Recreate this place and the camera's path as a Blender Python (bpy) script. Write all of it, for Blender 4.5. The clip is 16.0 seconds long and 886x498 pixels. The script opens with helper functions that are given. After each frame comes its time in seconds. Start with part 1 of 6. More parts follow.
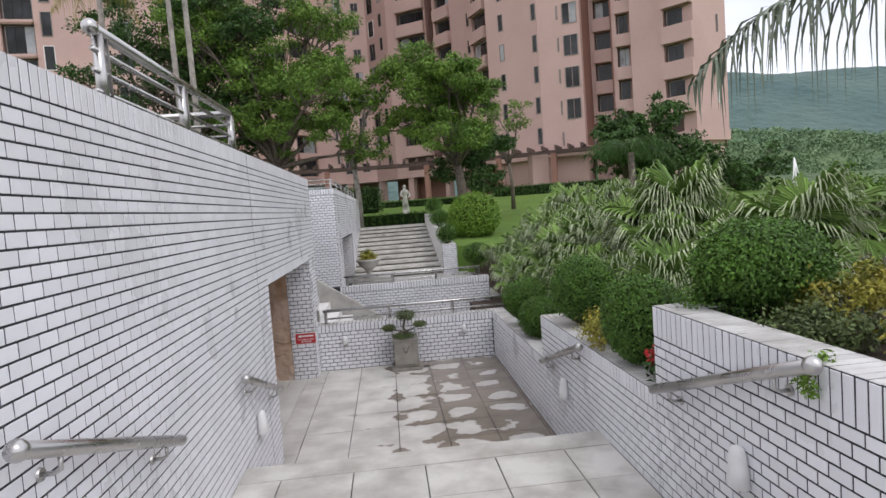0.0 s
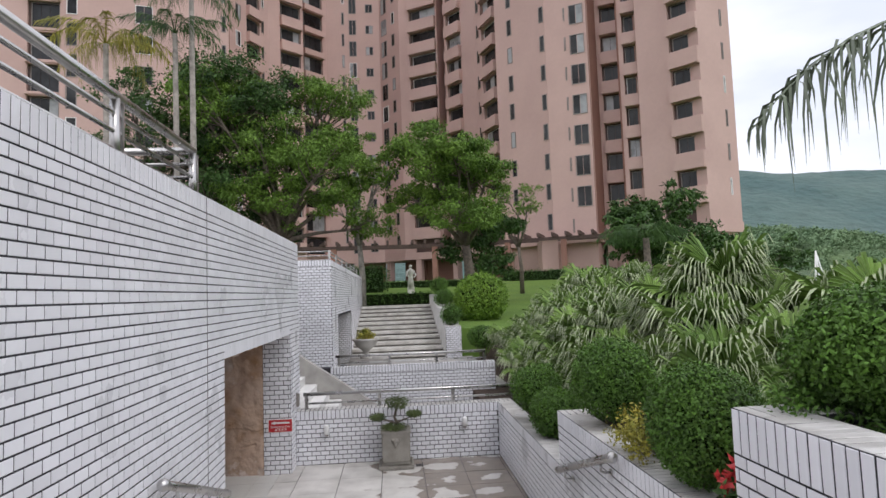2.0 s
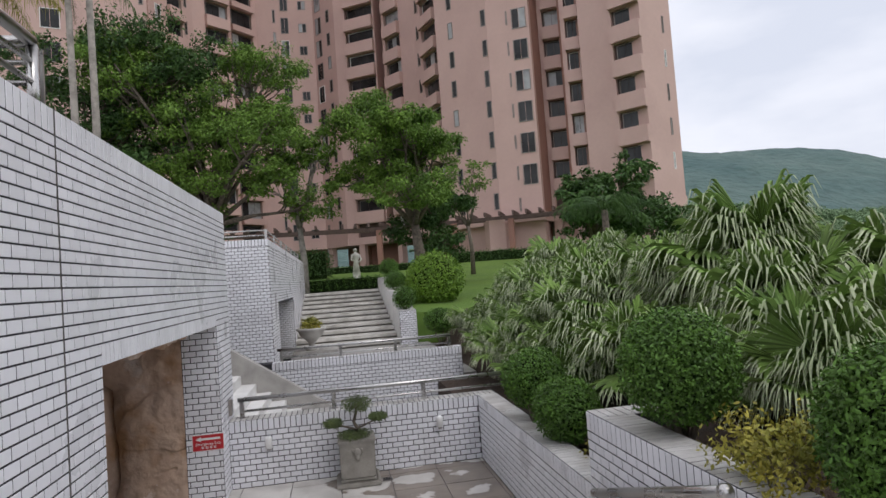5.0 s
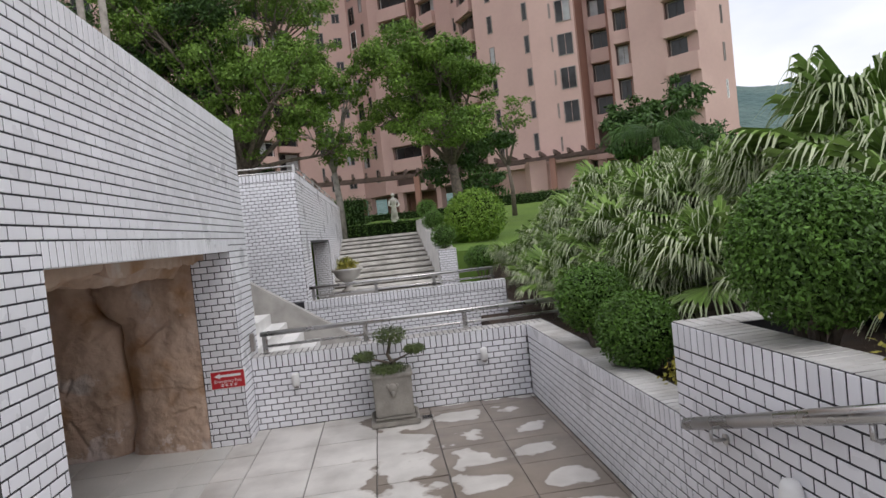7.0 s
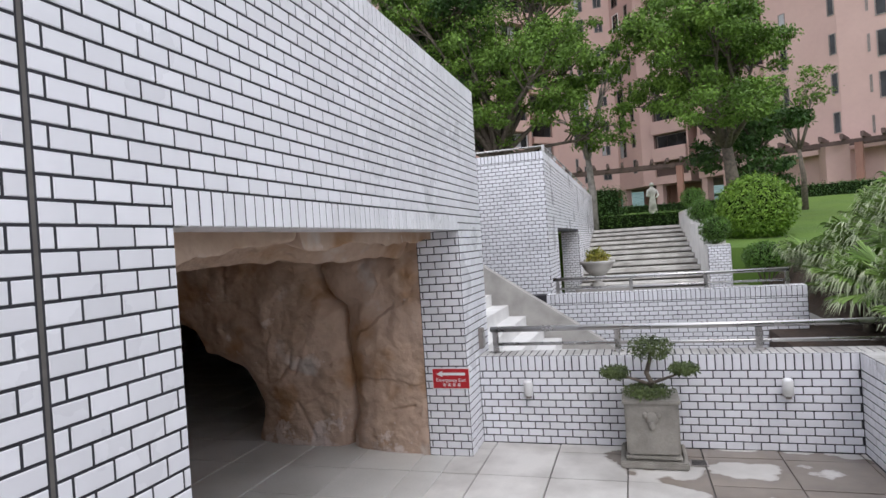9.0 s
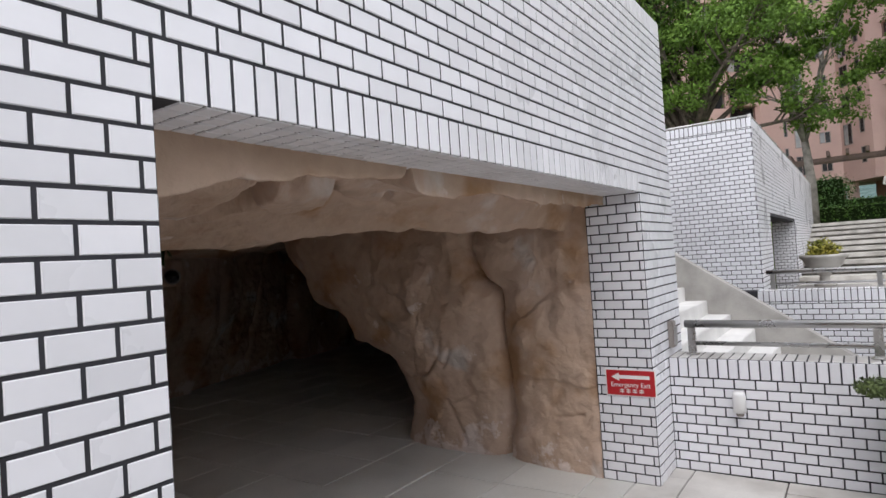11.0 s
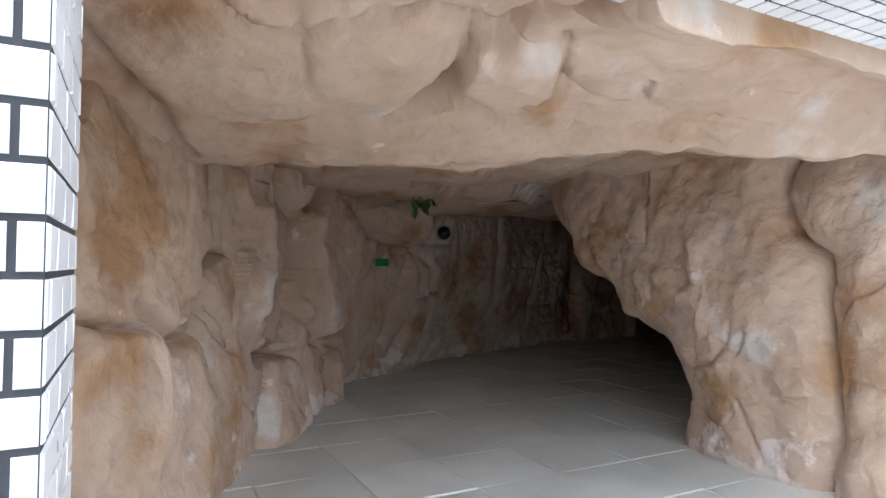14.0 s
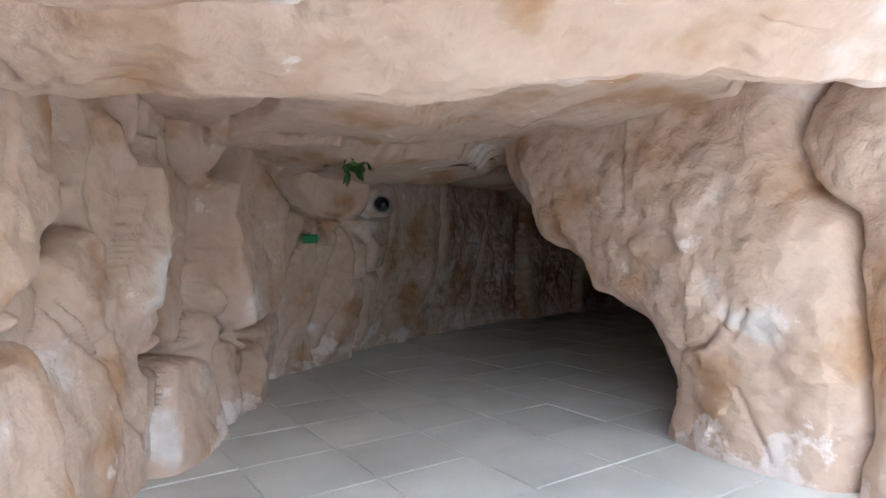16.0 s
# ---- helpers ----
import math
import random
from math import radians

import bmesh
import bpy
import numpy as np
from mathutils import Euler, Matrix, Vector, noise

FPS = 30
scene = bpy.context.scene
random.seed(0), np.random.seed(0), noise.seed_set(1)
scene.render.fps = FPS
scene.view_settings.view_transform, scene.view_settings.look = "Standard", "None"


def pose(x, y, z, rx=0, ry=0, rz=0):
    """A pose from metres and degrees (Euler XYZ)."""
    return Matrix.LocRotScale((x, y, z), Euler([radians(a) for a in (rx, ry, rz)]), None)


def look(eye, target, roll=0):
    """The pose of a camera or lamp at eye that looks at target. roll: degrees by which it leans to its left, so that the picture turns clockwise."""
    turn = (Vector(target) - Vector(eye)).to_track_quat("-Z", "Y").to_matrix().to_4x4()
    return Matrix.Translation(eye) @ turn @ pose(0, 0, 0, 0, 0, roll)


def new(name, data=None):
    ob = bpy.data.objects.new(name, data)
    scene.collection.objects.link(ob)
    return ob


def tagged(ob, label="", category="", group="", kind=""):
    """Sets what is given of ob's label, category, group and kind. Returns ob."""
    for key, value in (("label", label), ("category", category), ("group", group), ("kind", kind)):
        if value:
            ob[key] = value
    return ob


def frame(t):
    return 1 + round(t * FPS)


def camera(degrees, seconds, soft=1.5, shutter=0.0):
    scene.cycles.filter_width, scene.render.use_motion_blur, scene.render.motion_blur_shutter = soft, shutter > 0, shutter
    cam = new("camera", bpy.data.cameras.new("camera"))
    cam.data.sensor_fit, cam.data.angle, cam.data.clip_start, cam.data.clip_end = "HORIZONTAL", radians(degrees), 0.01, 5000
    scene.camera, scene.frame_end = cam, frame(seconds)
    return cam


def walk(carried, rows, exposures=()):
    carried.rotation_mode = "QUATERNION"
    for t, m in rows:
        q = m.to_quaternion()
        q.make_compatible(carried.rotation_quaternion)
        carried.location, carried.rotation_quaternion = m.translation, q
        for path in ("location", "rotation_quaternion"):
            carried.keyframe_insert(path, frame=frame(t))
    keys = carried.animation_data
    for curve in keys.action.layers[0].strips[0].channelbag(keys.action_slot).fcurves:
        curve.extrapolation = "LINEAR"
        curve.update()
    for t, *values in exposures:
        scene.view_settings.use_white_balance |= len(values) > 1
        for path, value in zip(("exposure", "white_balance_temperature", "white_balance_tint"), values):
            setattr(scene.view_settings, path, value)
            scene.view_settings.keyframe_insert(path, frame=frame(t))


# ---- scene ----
cam = camera(72.5, 16.0)
PATH = [
    (0, (-0.073, -0.339, 3.039), (0.103, 1.649, 2.906), -4.2),
    (0.5, (-0.014, -0.029, 2.945), (0.131, 1.964, 2.859), -1.8),
    (1, (0.036, 0.217, 2.911), (0.248, 2.205, 2.925), -2.8),
    (1.5, (0.082, 0.481, 2.883), (0.342, 2.464, 2.913), -3.7),
    (2, (0.125, 0.954, 2.839), (0.291, 2.942, 2.986), -2.0),
    (2.5, (0.135, 1.279, 2.795), (0.45, 3.246, 2.974), -0.9),
    (3, (0.046, 1.689, 2.783), (0.377, 3.656, 2.934), -1.9),
    (3.5, (-0.008, 1.983, 2.837), (0.207, 3.952, 3.115), -1.6),
    (4, (-0.073, 2.266, 2.793), (0.327, 4.215, 3.004), -3.2),
    (4.2, (-0.1, 2.401, 2.792), (0.299, 4.355, 2.947), -3.5),
    (6.3, (0.086, 3.605, 2.376), (0.396, 5.581, 2.427), -4.0),
    (6.5, (0.088, 3.697, 2.344), (0.4, 5.672, 2.372), -3.7),
    (7, (0.114, 4.0, 2.233), (0.322, 5.988, 2.171), -6.1),
    (7.5, (0.161, 4.325, 2.163), (0.05, 6.318, 2.279), -1.9),
    (8, (0.105, 4.738, 2.113), (-0.06, 6.73, 2.052), -2.0),
    (8.5, (0.061, 5.066, 2.102), (-0.179, 7.049, 1.996), -4.4),
    (9, (0.02, 5.453, 2.113), (-0.577, 7.362, 2.1), -3.9),
    (11.5, (-0.379, 6.719, 1.665), (-1.645, 8.267, 1.678), -2.8),
    (12, (-0.522, 6.93, 1.542), (-1.981, 8.297, 1.509), -1.3),
    (12.5, (-0.678, 7.124, 1.53), (-2.262, 8.344, 1.567), -1.6),
    (13, (-0.748, 7.334, 1.485), (-2.491, 8.301, 1.653), 0.7),
    (13.5, (-0.727, 7.407, 1.472), (-2.472, 8.367, 1.654), -0.2),
    (14, (-0.676, 7.413, 1.442), (-2.455, 8.325, 1.499), 0.5),
    (14.5, (-0.773, 7.478, 1.448), (-2.559, 8.374, 1.528), -0.9),
    (15, (-0.97, 7.603, 1.445), (-2.779, 8.451, 1.535), -0.3),
    (15.5, (-1.206, 7.7, 1.44), (-2.964, 8.645, 1.57), 0.4),
    (16, (-1.51, 7.788, 1.398), (-3.18, 8.888, 1.385), -0.9),
]
EXPOSURES = [(0, 0.15, 6350, 14), (1.5, 0.15, 6350, 14), (2.5, 0.1, 6350, 14), (3, 0.05, 6350, 14), (3.5, -0.1, 6350, 14), (4.2, -0.1, 6350, 14), (6.5, -0.07, 6400, 14), (7, 0.1, 6450, 14), (8, 0.27, 6400, 14), (9, 0.4, 6200, 14), (11.5, 0.55, 6450, 12), (12, 1.0, 6500, 10), (12.5, 1.02, 6300, 10), (13, 2.1, 6050, 5), (13.5, 2.12, 5850, 5), (14, 2.4, 5700, 5), (14.5, 2.55, 5600, 5), (15.5, 3.05, 5350, 5), (16, 3.25, 5450, 5)]
walk(cam, [(t, look(eye, target, roll)) for t, eye, target, roll in PATH], EXPOSURES)

# ---- light ----
world = bpy.data.worlds.new("overcast_sky")
scene.world = world
world.use_nodes = True
wn = world.node_tree.nodes
wl = world.node_tree.links
wbg = wn["Background"]
sky = wn.new("ShaderNodeTexSky")
sky.sky_type = "NISHITA"
sky.sun_disc = False
sky.sun_elevation = radians(52)
sky.sun_rotation = radians(150)
sky.air_density, sky.dust_density, sky.ozone_density = 1.0, 4.0, 1.0
wtc = wn.new("ShaderNodeTexCoord")
wmap = wn.new("ShaderNodeMapping")
wmap.inputs["Scale"].default_value = (1.0, 1.0, 2.6)
wnoise = wn.new("ShaderNodeTexNoise")
wnoise.inputs["Scale"].default_value = 2.2
wnoise.inputs["Detail"].default_value = 5
wramp = wn.new("ShaderNodeValToRGB")
wramp.color_ramp.elements[0].position, wramp.color_ramp.elements[1].position = 0.3, 0.72
wramp.color_ramp.elements[0].color = (9.6, 10.2, 11.2, 1)
wramp.color_ramp.elements[1].color = (16.2, 16.1, 16.0, 1)
wmix = wn.new("ShaderNodeMixRGB")
wmix.inputs["Fac"].default_value = 0.85
wl.new(wtc.outputs["Generated"], wmap.inputs["Vector"])
wl.new(wmap.outputs["Vector"], wnoise.inputs["Vector"])
wl.new(wnoise.outputs["Fac"], wramp.inputs["Fac"])
wl.new(sky.outputs["Color"], wmix.inputs["Color1"])
wl.new(wramp.outputs["Color"], wmix.inputs["Color2"])
wl.new(wmix.outputs["Color"], wbg.inputs["Color"])
wbg.inputs["Strength"].default_value = 0.092
sun_data = bpy.data.lights.new("sun", "SUN")
sun_data.energy, sun_data.angle, sun_data.color = 0.6, radians(25), (1.0, 0.97, 0.92)
sun = new("sun", sun_data)
sun.matrix_world = look((20, -20, 45), (0, 8, 0))

# ---- materials ----


def mat(name, color, rough=0.6, metal=0.0, vary=0.12, scale=3.0, fine=40.0, bump=0.15, dist=0.01, color2=None,
        spec=0.5, piece=0.0, detail=6.0):
    """A surface of one colour with broad and fine variation, relief and, for pieces, a shade of their own."""
    m = bpy.data.materials.new(name)
    m.use_nodes = True
    n, l = m.node_tree.nodes, m.node_tree.links
    bsdf = n["Principled BSDF"]
    geo = n.new("ShaderNodeNewGeometry")
    a = n.new("ShaderNodeTexNoise")
    a.inputs["Scale"].default_value, a.inputs["Detail"].default_value = scale, detail
    b = n.new("ShaderNodeTexNoise")
    b.inputs["Scale"].default_value, b.inputs["Detail"].default_value = fine, 4
    for q in (a, b):
        l.new(geo.outputs["Position"], q.inputs["Vector"])
    ramp = n.new("ShaderNodeValToRGB")
    c2 = color2 or tuple(c * (1 - 2.2 * vary) for c in color)
    ramp.color_ramp.elements[0].color = (*c2, 1)
    ramp.color_ramp.elements[1].color = (*color, 1)
    ramp.color_ramp.elements[0].position, ramp.color_ramp.elements[1].position = 0.32, 0.62
    l.new(a.outputs["Fac"], ramp.inputs["Fac"])
    hsv = n.new("ShaderNodeHueSaturation")
    l.new(ramp.outputs["Color"], hsv.inputs["Color"])
    val = n.new("ShaderNodeMapRange")
    val.inputs["To Min"].default_value, val.inputs["To Max"].default_value = 1 - vary, 1 + vary
    l.new(b.outputs["Fac"], val.inputs["Value"])
    last = val.outputs["Result"]
    if piece:
        oi = n.new("ShaderNodeObjectInfo")
        add = n.new("ShaderNodeMath")
        l.new(oi.outputs["Random"], add.inputs[0])
        l.new(geo.outputs["Random Per Island"], add.inputs[1])
        fr = n.new("ShaderNodeMath")
        fr.operation = "FRACT"
        l.new(add.outputs[0], fr.inputs[0])
        pv = n.new("ShaderNodeMapRange")
        pv.inputs["To Min"].default_value, pv.inputs["To Max"].default_value = 1 - piece, 1 + piece
        l.new(fr.outputs[0], pv.inputs["Value"])
        mul = n.new("ShaderNodeMath")
        mul.operation = "MULTIPLY"
        l.new(last, mul.inputs[0])
        l.new(pv.outputs["Result"], mul.inputs[1])
        last = mul.outputs[0]
    l.new(last, hsv.inputs["Value"])
    l.new(hsv.outputs["Color"], bsdf.inputs["Base Color"])
    rr = n.new("ShaderNodeMapRange")
    rr.inputs["To Min"].default_value, rr.inputs["To Max"].default_value = max(0.02, rough - 0.12), min(1, rough + 0.12)
    l.new(a.outputs["Fac"], rr.inputs["Value"])
    l.new(rr.outputs["Result"], bsdf.inputs["Roughness"])
    bsdf.inputs["Metallic"].default_value = metal
    bsdf.inputs["Specular IOR Level"].default_value = spec
    if bump:
        bp = n.new("ShaderNodeBump")
        bp.inputs["Strength"].default_value, bp.inputs["Distance"].default_value = bump, dist
        l.new(b.outputs["Fac"], bp.inputs["Height"])
        l.new(bp.outputs["Normal"], bsdf.inputs["Normal"])
    return m


TILE = mat("white_glazed_tile", (0.80, 0.80, 0.835), 0.3, vary=0.03, scale=1.2, fine=18, bump=0.05, dist=0.004,
           color2=(0.73, 0.73, 0.76), piece=0.06)
COPING = mat("weathered_coping_tile", (0.60, 0.59, 0.575), 0.45, vary=0.07, scale=3.5, fine=26, bump=0.08, dist=0.004,
             color2=(0.40, 0.385, 0.365), piece=0.1)
GROUT = mat("dark_grout", (0.035, 0.035, 0.042), 0.9, vary=0.2, bump=0.2)
SLAB = mat("concrete_paving_slab", (0.65, 0.63, 0.59), 0.6, vary=0.09, scale=2.6, fine=60, bump=0.25, dist=0.004,
           color2=(0.40, 0.38, 0.345), piece=0.09)
DAMP = mat("damp_concrete_paving_slab", (0.66, 0.64, 0.605), 0.5, vary=0.07, scale=2.2, fine=60, bump=0.25, dist=0.004,
           color2=(0.46, 0.44, 0.41), piece=0.06)


def add_damp(m, ox, oy, size):
    """Water left standing along the joints of the slabs: dark uneven borders round paler dry middles."""
    n, l = m.node_tree.nodes, m.node_tree.links

    def math_node(op, a, b=None):
        q = n.new("ShaderNodeMath")
        q.operation = op
        for k, v in enumerate((a, b)):
            if v is None:
                continue
            if isinstance(v, (int, float)):
                q.inputs[k].default_value = v
            else:
                l.new(v, q.inputs[k])
        return q.outputs[0]
    geo = n.new("ShaderNodeNewGeometry")
    sep = n.new("ShaderNodeSeparateXYZ")
    l.new(geo.outputs["Position"], sep.inputs[0])
    dist = []
    for axis, o in (("X", ox), ("Y", oy)):
        u = math_node("FRACT", math_node("DIVIDE", math_node("SUBTRACT", sep.outputs[axis], o - 40 * size), size))
        dist.append(math_node("POWER", math_node("ABSOLUTE", math_node("SUBTRACT", u, 0.5)), 3.0))
    edge = math_node("POWER", math_node("ADD", dist[0], dist[1]), 0.3333)
    wob = n.new("ShaderNodeTexNoise")
    wob.inputs["Scale"].default_value, wob.inputs["Detail"].default_value = 2.2, 6
    l.new(geo.outputs["Position"], wob.inputs["Vector"])
    big = n.new("ShaderNodeTexNoise")
    big.inputs["Scale"].default_value, big.inputs["Detail"].default_value = 0.55, 2
    l.new(geo.outputs["Position"], big.inputs["Vector"])
    pool = math_node("MINIMUM", math_node("MULTIPLY", math_node("SUBTRACT", sep.outputs["X"], 0.0), 0.30), 0.20)
    wet = math_node("ADD", math_node("ADD", edge, math_node("MULTIPLY", math_node("SUBTRACT", wob.outputs["Fac"], 0.5), 1.35)),
                    math_node("ADD", pool, math_node("MULTIPLY", math_node("SUBTRACT", big.outputs["Fac"], 0.5), 0.8)))
    mask = n.new("ShaderNodeMapRange")
    mask.interpolation_type = "SMOOTHSTEP"
    mask.inputs["From Min"].default_value, mask.inputs["From Max"].default_value = 0.40, 0.50
    l.new(wet, mask.inputs["Value"])
    bsdf = n["Principled BSDF"]
    old = bsdf.inputs["Base Color"].links[0].from_socket
    mix = n.new("ShaderNodeMixRGB")
    mix.blend_type = "MULTIPLY"
    mix.inputs["Color2"].default_value = (0.42, 0.37, 0.33, 1)
    l.new(mask.outputs["Result"], mix.inputs["Fac"])
    l.new(old, mix.inputs["Color1"])
    l.new(mix.outputs["Color"], bsdf.inputs["Base Color"])
    rough = bsdf.inputs["Roughness"].links[0].from_socket
    l.new(math_node("SUBTRACT", rough, math_node("MULTIPLY", mask.outputs["Result"], 0.30)), bsdf.inputs["Roughness"])


add_damp(DAMP, -0.14, 10.77, 0.66)
JOINT = mat("paving_joint", (0.13, 0.12, 0.11), 0.95, vary=0.2)
CAVESLAB = mat("cave_paving_slab", (0.66, 0.655, 0.625), 0.42, vary=0.08, scale=1.2, fine=50, bump=0.2, dist=0.004,
               color2=(0.52, 0.515, 0.485), piece=0.06)
MORTAR = mat("pale_mortar", (0.66, 0.65, 0.62), 0.9, vary=0.15, scale=3)
STEEL = mat("brushed_stainless_steel", (0.54, 0.53, 0.52), 0.28, metal=1.0, vary=0.06, scale=4, fine=120, bump=0.04, dist=0.002)
WHITE = mat("white_enamelled_metal", (0.87, 0.87, 0.86), 0.4, vary=0.05, fine=30)
ROCK = mat("painted_artificial_rock", (0.53, 0.395, 0.31), 0.85, vary=0.15, scale=1.7, fine=11, bump=0.6, dist=0.03,
           color2=(0.37, 0.215, 0.115), detail=10)
rock_ramp = next(q for q in ROCK.node_tree.nodes if q.type == "VALTORGB").color_ramp
for at, colour in ((0.45, (0.48, 0.345, 0.255, 1)), (0.70, (0.62, 0.555, 0.51, 1))):
    rock_ramp.elements.new(at).color = colour
rock_ramp.elements[0].position = 0.33


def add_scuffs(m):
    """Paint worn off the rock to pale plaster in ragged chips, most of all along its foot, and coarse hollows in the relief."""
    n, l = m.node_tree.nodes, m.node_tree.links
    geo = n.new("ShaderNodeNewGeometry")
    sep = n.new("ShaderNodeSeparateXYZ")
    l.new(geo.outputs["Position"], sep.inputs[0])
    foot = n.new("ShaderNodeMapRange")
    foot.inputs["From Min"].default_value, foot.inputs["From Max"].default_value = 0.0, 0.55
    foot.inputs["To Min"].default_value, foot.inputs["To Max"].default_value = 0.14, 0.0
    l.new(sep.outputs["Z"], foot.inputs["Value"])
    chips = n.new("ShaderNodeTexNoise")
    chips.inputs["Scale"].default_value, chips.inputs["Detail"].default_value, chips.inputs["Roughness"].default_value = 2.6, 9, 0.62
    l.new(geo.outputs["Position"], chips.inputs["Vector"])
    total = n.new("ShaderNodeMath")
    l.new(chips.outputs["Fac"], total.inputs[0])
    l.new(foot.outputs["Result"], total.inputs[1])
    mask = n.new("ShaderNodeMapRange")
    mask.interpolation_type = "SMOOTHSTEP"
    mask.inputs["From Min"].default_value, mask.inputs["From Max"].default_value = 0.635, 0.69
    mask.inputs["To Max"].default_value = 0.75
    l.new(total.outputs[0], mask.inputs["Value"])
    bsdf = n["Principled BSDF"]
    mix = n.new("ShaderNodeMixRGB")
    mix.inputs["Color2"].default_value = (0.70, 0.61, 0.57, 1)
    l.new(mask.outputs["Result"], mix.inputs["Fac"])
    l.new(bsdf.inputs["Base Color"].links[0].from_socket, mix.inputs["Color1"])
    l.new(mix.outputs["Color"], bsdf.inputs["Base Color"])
    coarse = n.new("ShaderNodeTexNoise")
    coarse.inputs["Scale"].default_value, coarse.inputs["Detail"].default_value, coarse.inputs["Distortion"].default_value = 4.5, 6, 0.8
    l.new(geo.outputs["Position"], coarse.inputs["Vector"])
    bump = n.new("ShaderNodeBump")
    bump.inputs["Strength"].default_value, bump.inputs["Distance"].default_value = 0.35, 0.09
    l.new(coarse.outputs["Fac"], bump.inputs["Height"])
    ridge = n.new("ShaderNodeTexNoise")
    ridge.noise_type = "RIDGED_MULTIFRACTAL"
    ridge.inputs["Scale"].default_value, ridge.inputs["Detail"].default_value, ridge.inputs["Distortion"].default_value = 3.2, 5, 0.5
    l.new(geo.outputs["Position"], ridge.inputs["Vector"])
    crease = n.new("ShaderNodeBump")
    crease.inputs["Strength"].default_value, crease.inputs["Distance"].default_value = 0.3, 0.03
    l.new(ridge.outputs["Fac"], crease.inputs["Height"])
    l.new(bump.outputs["Normal"], crease.inputs["Normal"])
    l.new(bsdf.inputs["Normal"].links[0].from_socket, bump.inputs["Normal"])
    l.new(crease.outputs["Normal"], bsdf.inputs["Normal"])


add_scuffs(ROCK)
CONC = mat("weathered_concrete", (0.40, 0.385, 0.36), 0.85, vary=0.12, scale=4, fine=60, bump=0.4, dist=0.006)
PAINTW = mat("white_paint", (0.76, 0.75, 0.73), 0.7, vary=0.08, scale=2, fine=30)
STONE = mat("grey_cast_stone", (0.33, 0.31, 0.275), 0.85, vary=0.14, scale=6, fine=50, bump=0.5, dist=0.006)
PINK = mat("pink_rendered_facade", (0.60, 0.415, 0.37), 0.8, vary=0.05, scale=0.25, fine=3, bump=0.1, dist=0.02,
           color2=(0.54, 0.365, 0.325))
# Darker red copy of PINK; the shade of set-back walls is in it.
PINKD = mat("shade_darkened_pink_facade", (0.33, 0.17, 0.13), 0.8, vary=0.08, scale=0.4, fine=4, bump=0.1, dist=0.02)
# Back of the balconies, with their shade put into the colour.
RECESS = mat("recess_shade_paint", (0.11, 0.07, 0.06), 0.8, vary=0.15, scale=0.5)
PERGOLA = mat("dark_stained_timber", (0.13, 0.085, 0.075), 0.8, vary=0.15, scale=2)
GLASS = mat("dark_window_glass", (0.04, 0.042, 0.045), 0.16, vary=0.4, scale=0.35, fine=2, bump=0.0, spec=0.3)
FRAMEM = mat("aluminium_window_frame", (0.30, 0.27, 0.25), 0.5, metal=0.3, vary=0.1)
SOIL = mat("dark_planting_soil", (0.07, 0.045, 0.03), 0.95, vary=0.25, scale=5, fine=60, bump=0.8, dist=0.03)
GRASS = mat("mown_lawn", (0.12, 0.21, 0.03), 0.9, vary=0.2, scale=0.4, fine=30, bump=0.6, dist=0.03, color2=(0.085, 0.16, 0.022))
# Blue-green base colour has the distance haze mixed into it.
HILLM = mat("haze_tinted_hillside", (0.095, 0.15, 0.135), 0.95, vary=0.35, scale=0.012, fine=0.1, bump=0.9, dist=6.0, color2=(0.06, 0.115, 0.11))
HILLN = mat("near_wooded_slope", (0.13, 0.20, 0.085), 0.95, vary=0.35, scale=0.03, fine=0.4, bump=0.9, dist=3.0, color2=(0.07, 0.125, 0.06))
# Foliage green made paler to carry haze in its colour.
WOODS = mat("haze_paled_wood_foliage", (0.20, 0.29, 0.155), 0.8, vary=0.2, scale=0.05, fine=0.5, bump=0, piece=0.2, color2=(0.14, 0.22, 0.125), spec=0.1)
CURTAIN = mat("pale_curtain_behind_glass", (0.42, 0.43, 0.44), 0.3, vary=0.2, scale=0.6, fine=3, bump=0)
BARK = mat("grey_brown_bark", (0.17, 0.14, 0.11), 0.9, vary=0.25, scale=8, fine=60, bump=0.7, dist=0.01)
PALEBARK = mat("pale_grey_bark", (0.36, 0.33, 0.29), 0.9, vary=0.2, scale=5, fine=40, bump=0.5, dist=0.01)
LEAF_T = mat("tree_leaf_green", (0.145, 0.25, 0.038), 0.55, vary=0.15, scale=0.8, fine=5, bump=0, piece=0.4, color2=(0.08, 0.155, 0.025))
LEAF_D = mat("deep_green_leaf", (0.065, 0.13, 0.03), 0.5, vary=0.15, scale=1.5, fine=8, bump=0, piece=0.4, color2=(0.03, 0.07, 0.02))
LEAF_B = mat("bush_leaf_green", (0.082, 0.17, 0.025), 0.4, vary=0.12, scale=3, fine=12, bump=0, piece=0.45, color2=(0.06, 0.125, 0.024))
LEAF_O = mat("dull_olive_leaf", (0.11, 0.145, 0.05), 0.5, vary=0.15, scale=6, fine=20, bump=0, piece=0.4, color2=(0.065, 0.09, 0.035))
LEAF_L = mat("bright_green_leaf", (0.17, 0.29, 0.035), 0.5, vary=0.12, scale=3, fine=12, bump=0, piece=0.35, color2=(0.10, 0.19, 0.025))
LEAF_Y = mat("yellow_green_leaf", (0.33, 0.29, 0.05), 0.5, vary=0.15, scale=3, fine=12, bump=0, piece=0.4, color2=(0.18, 0.2, 0.035))
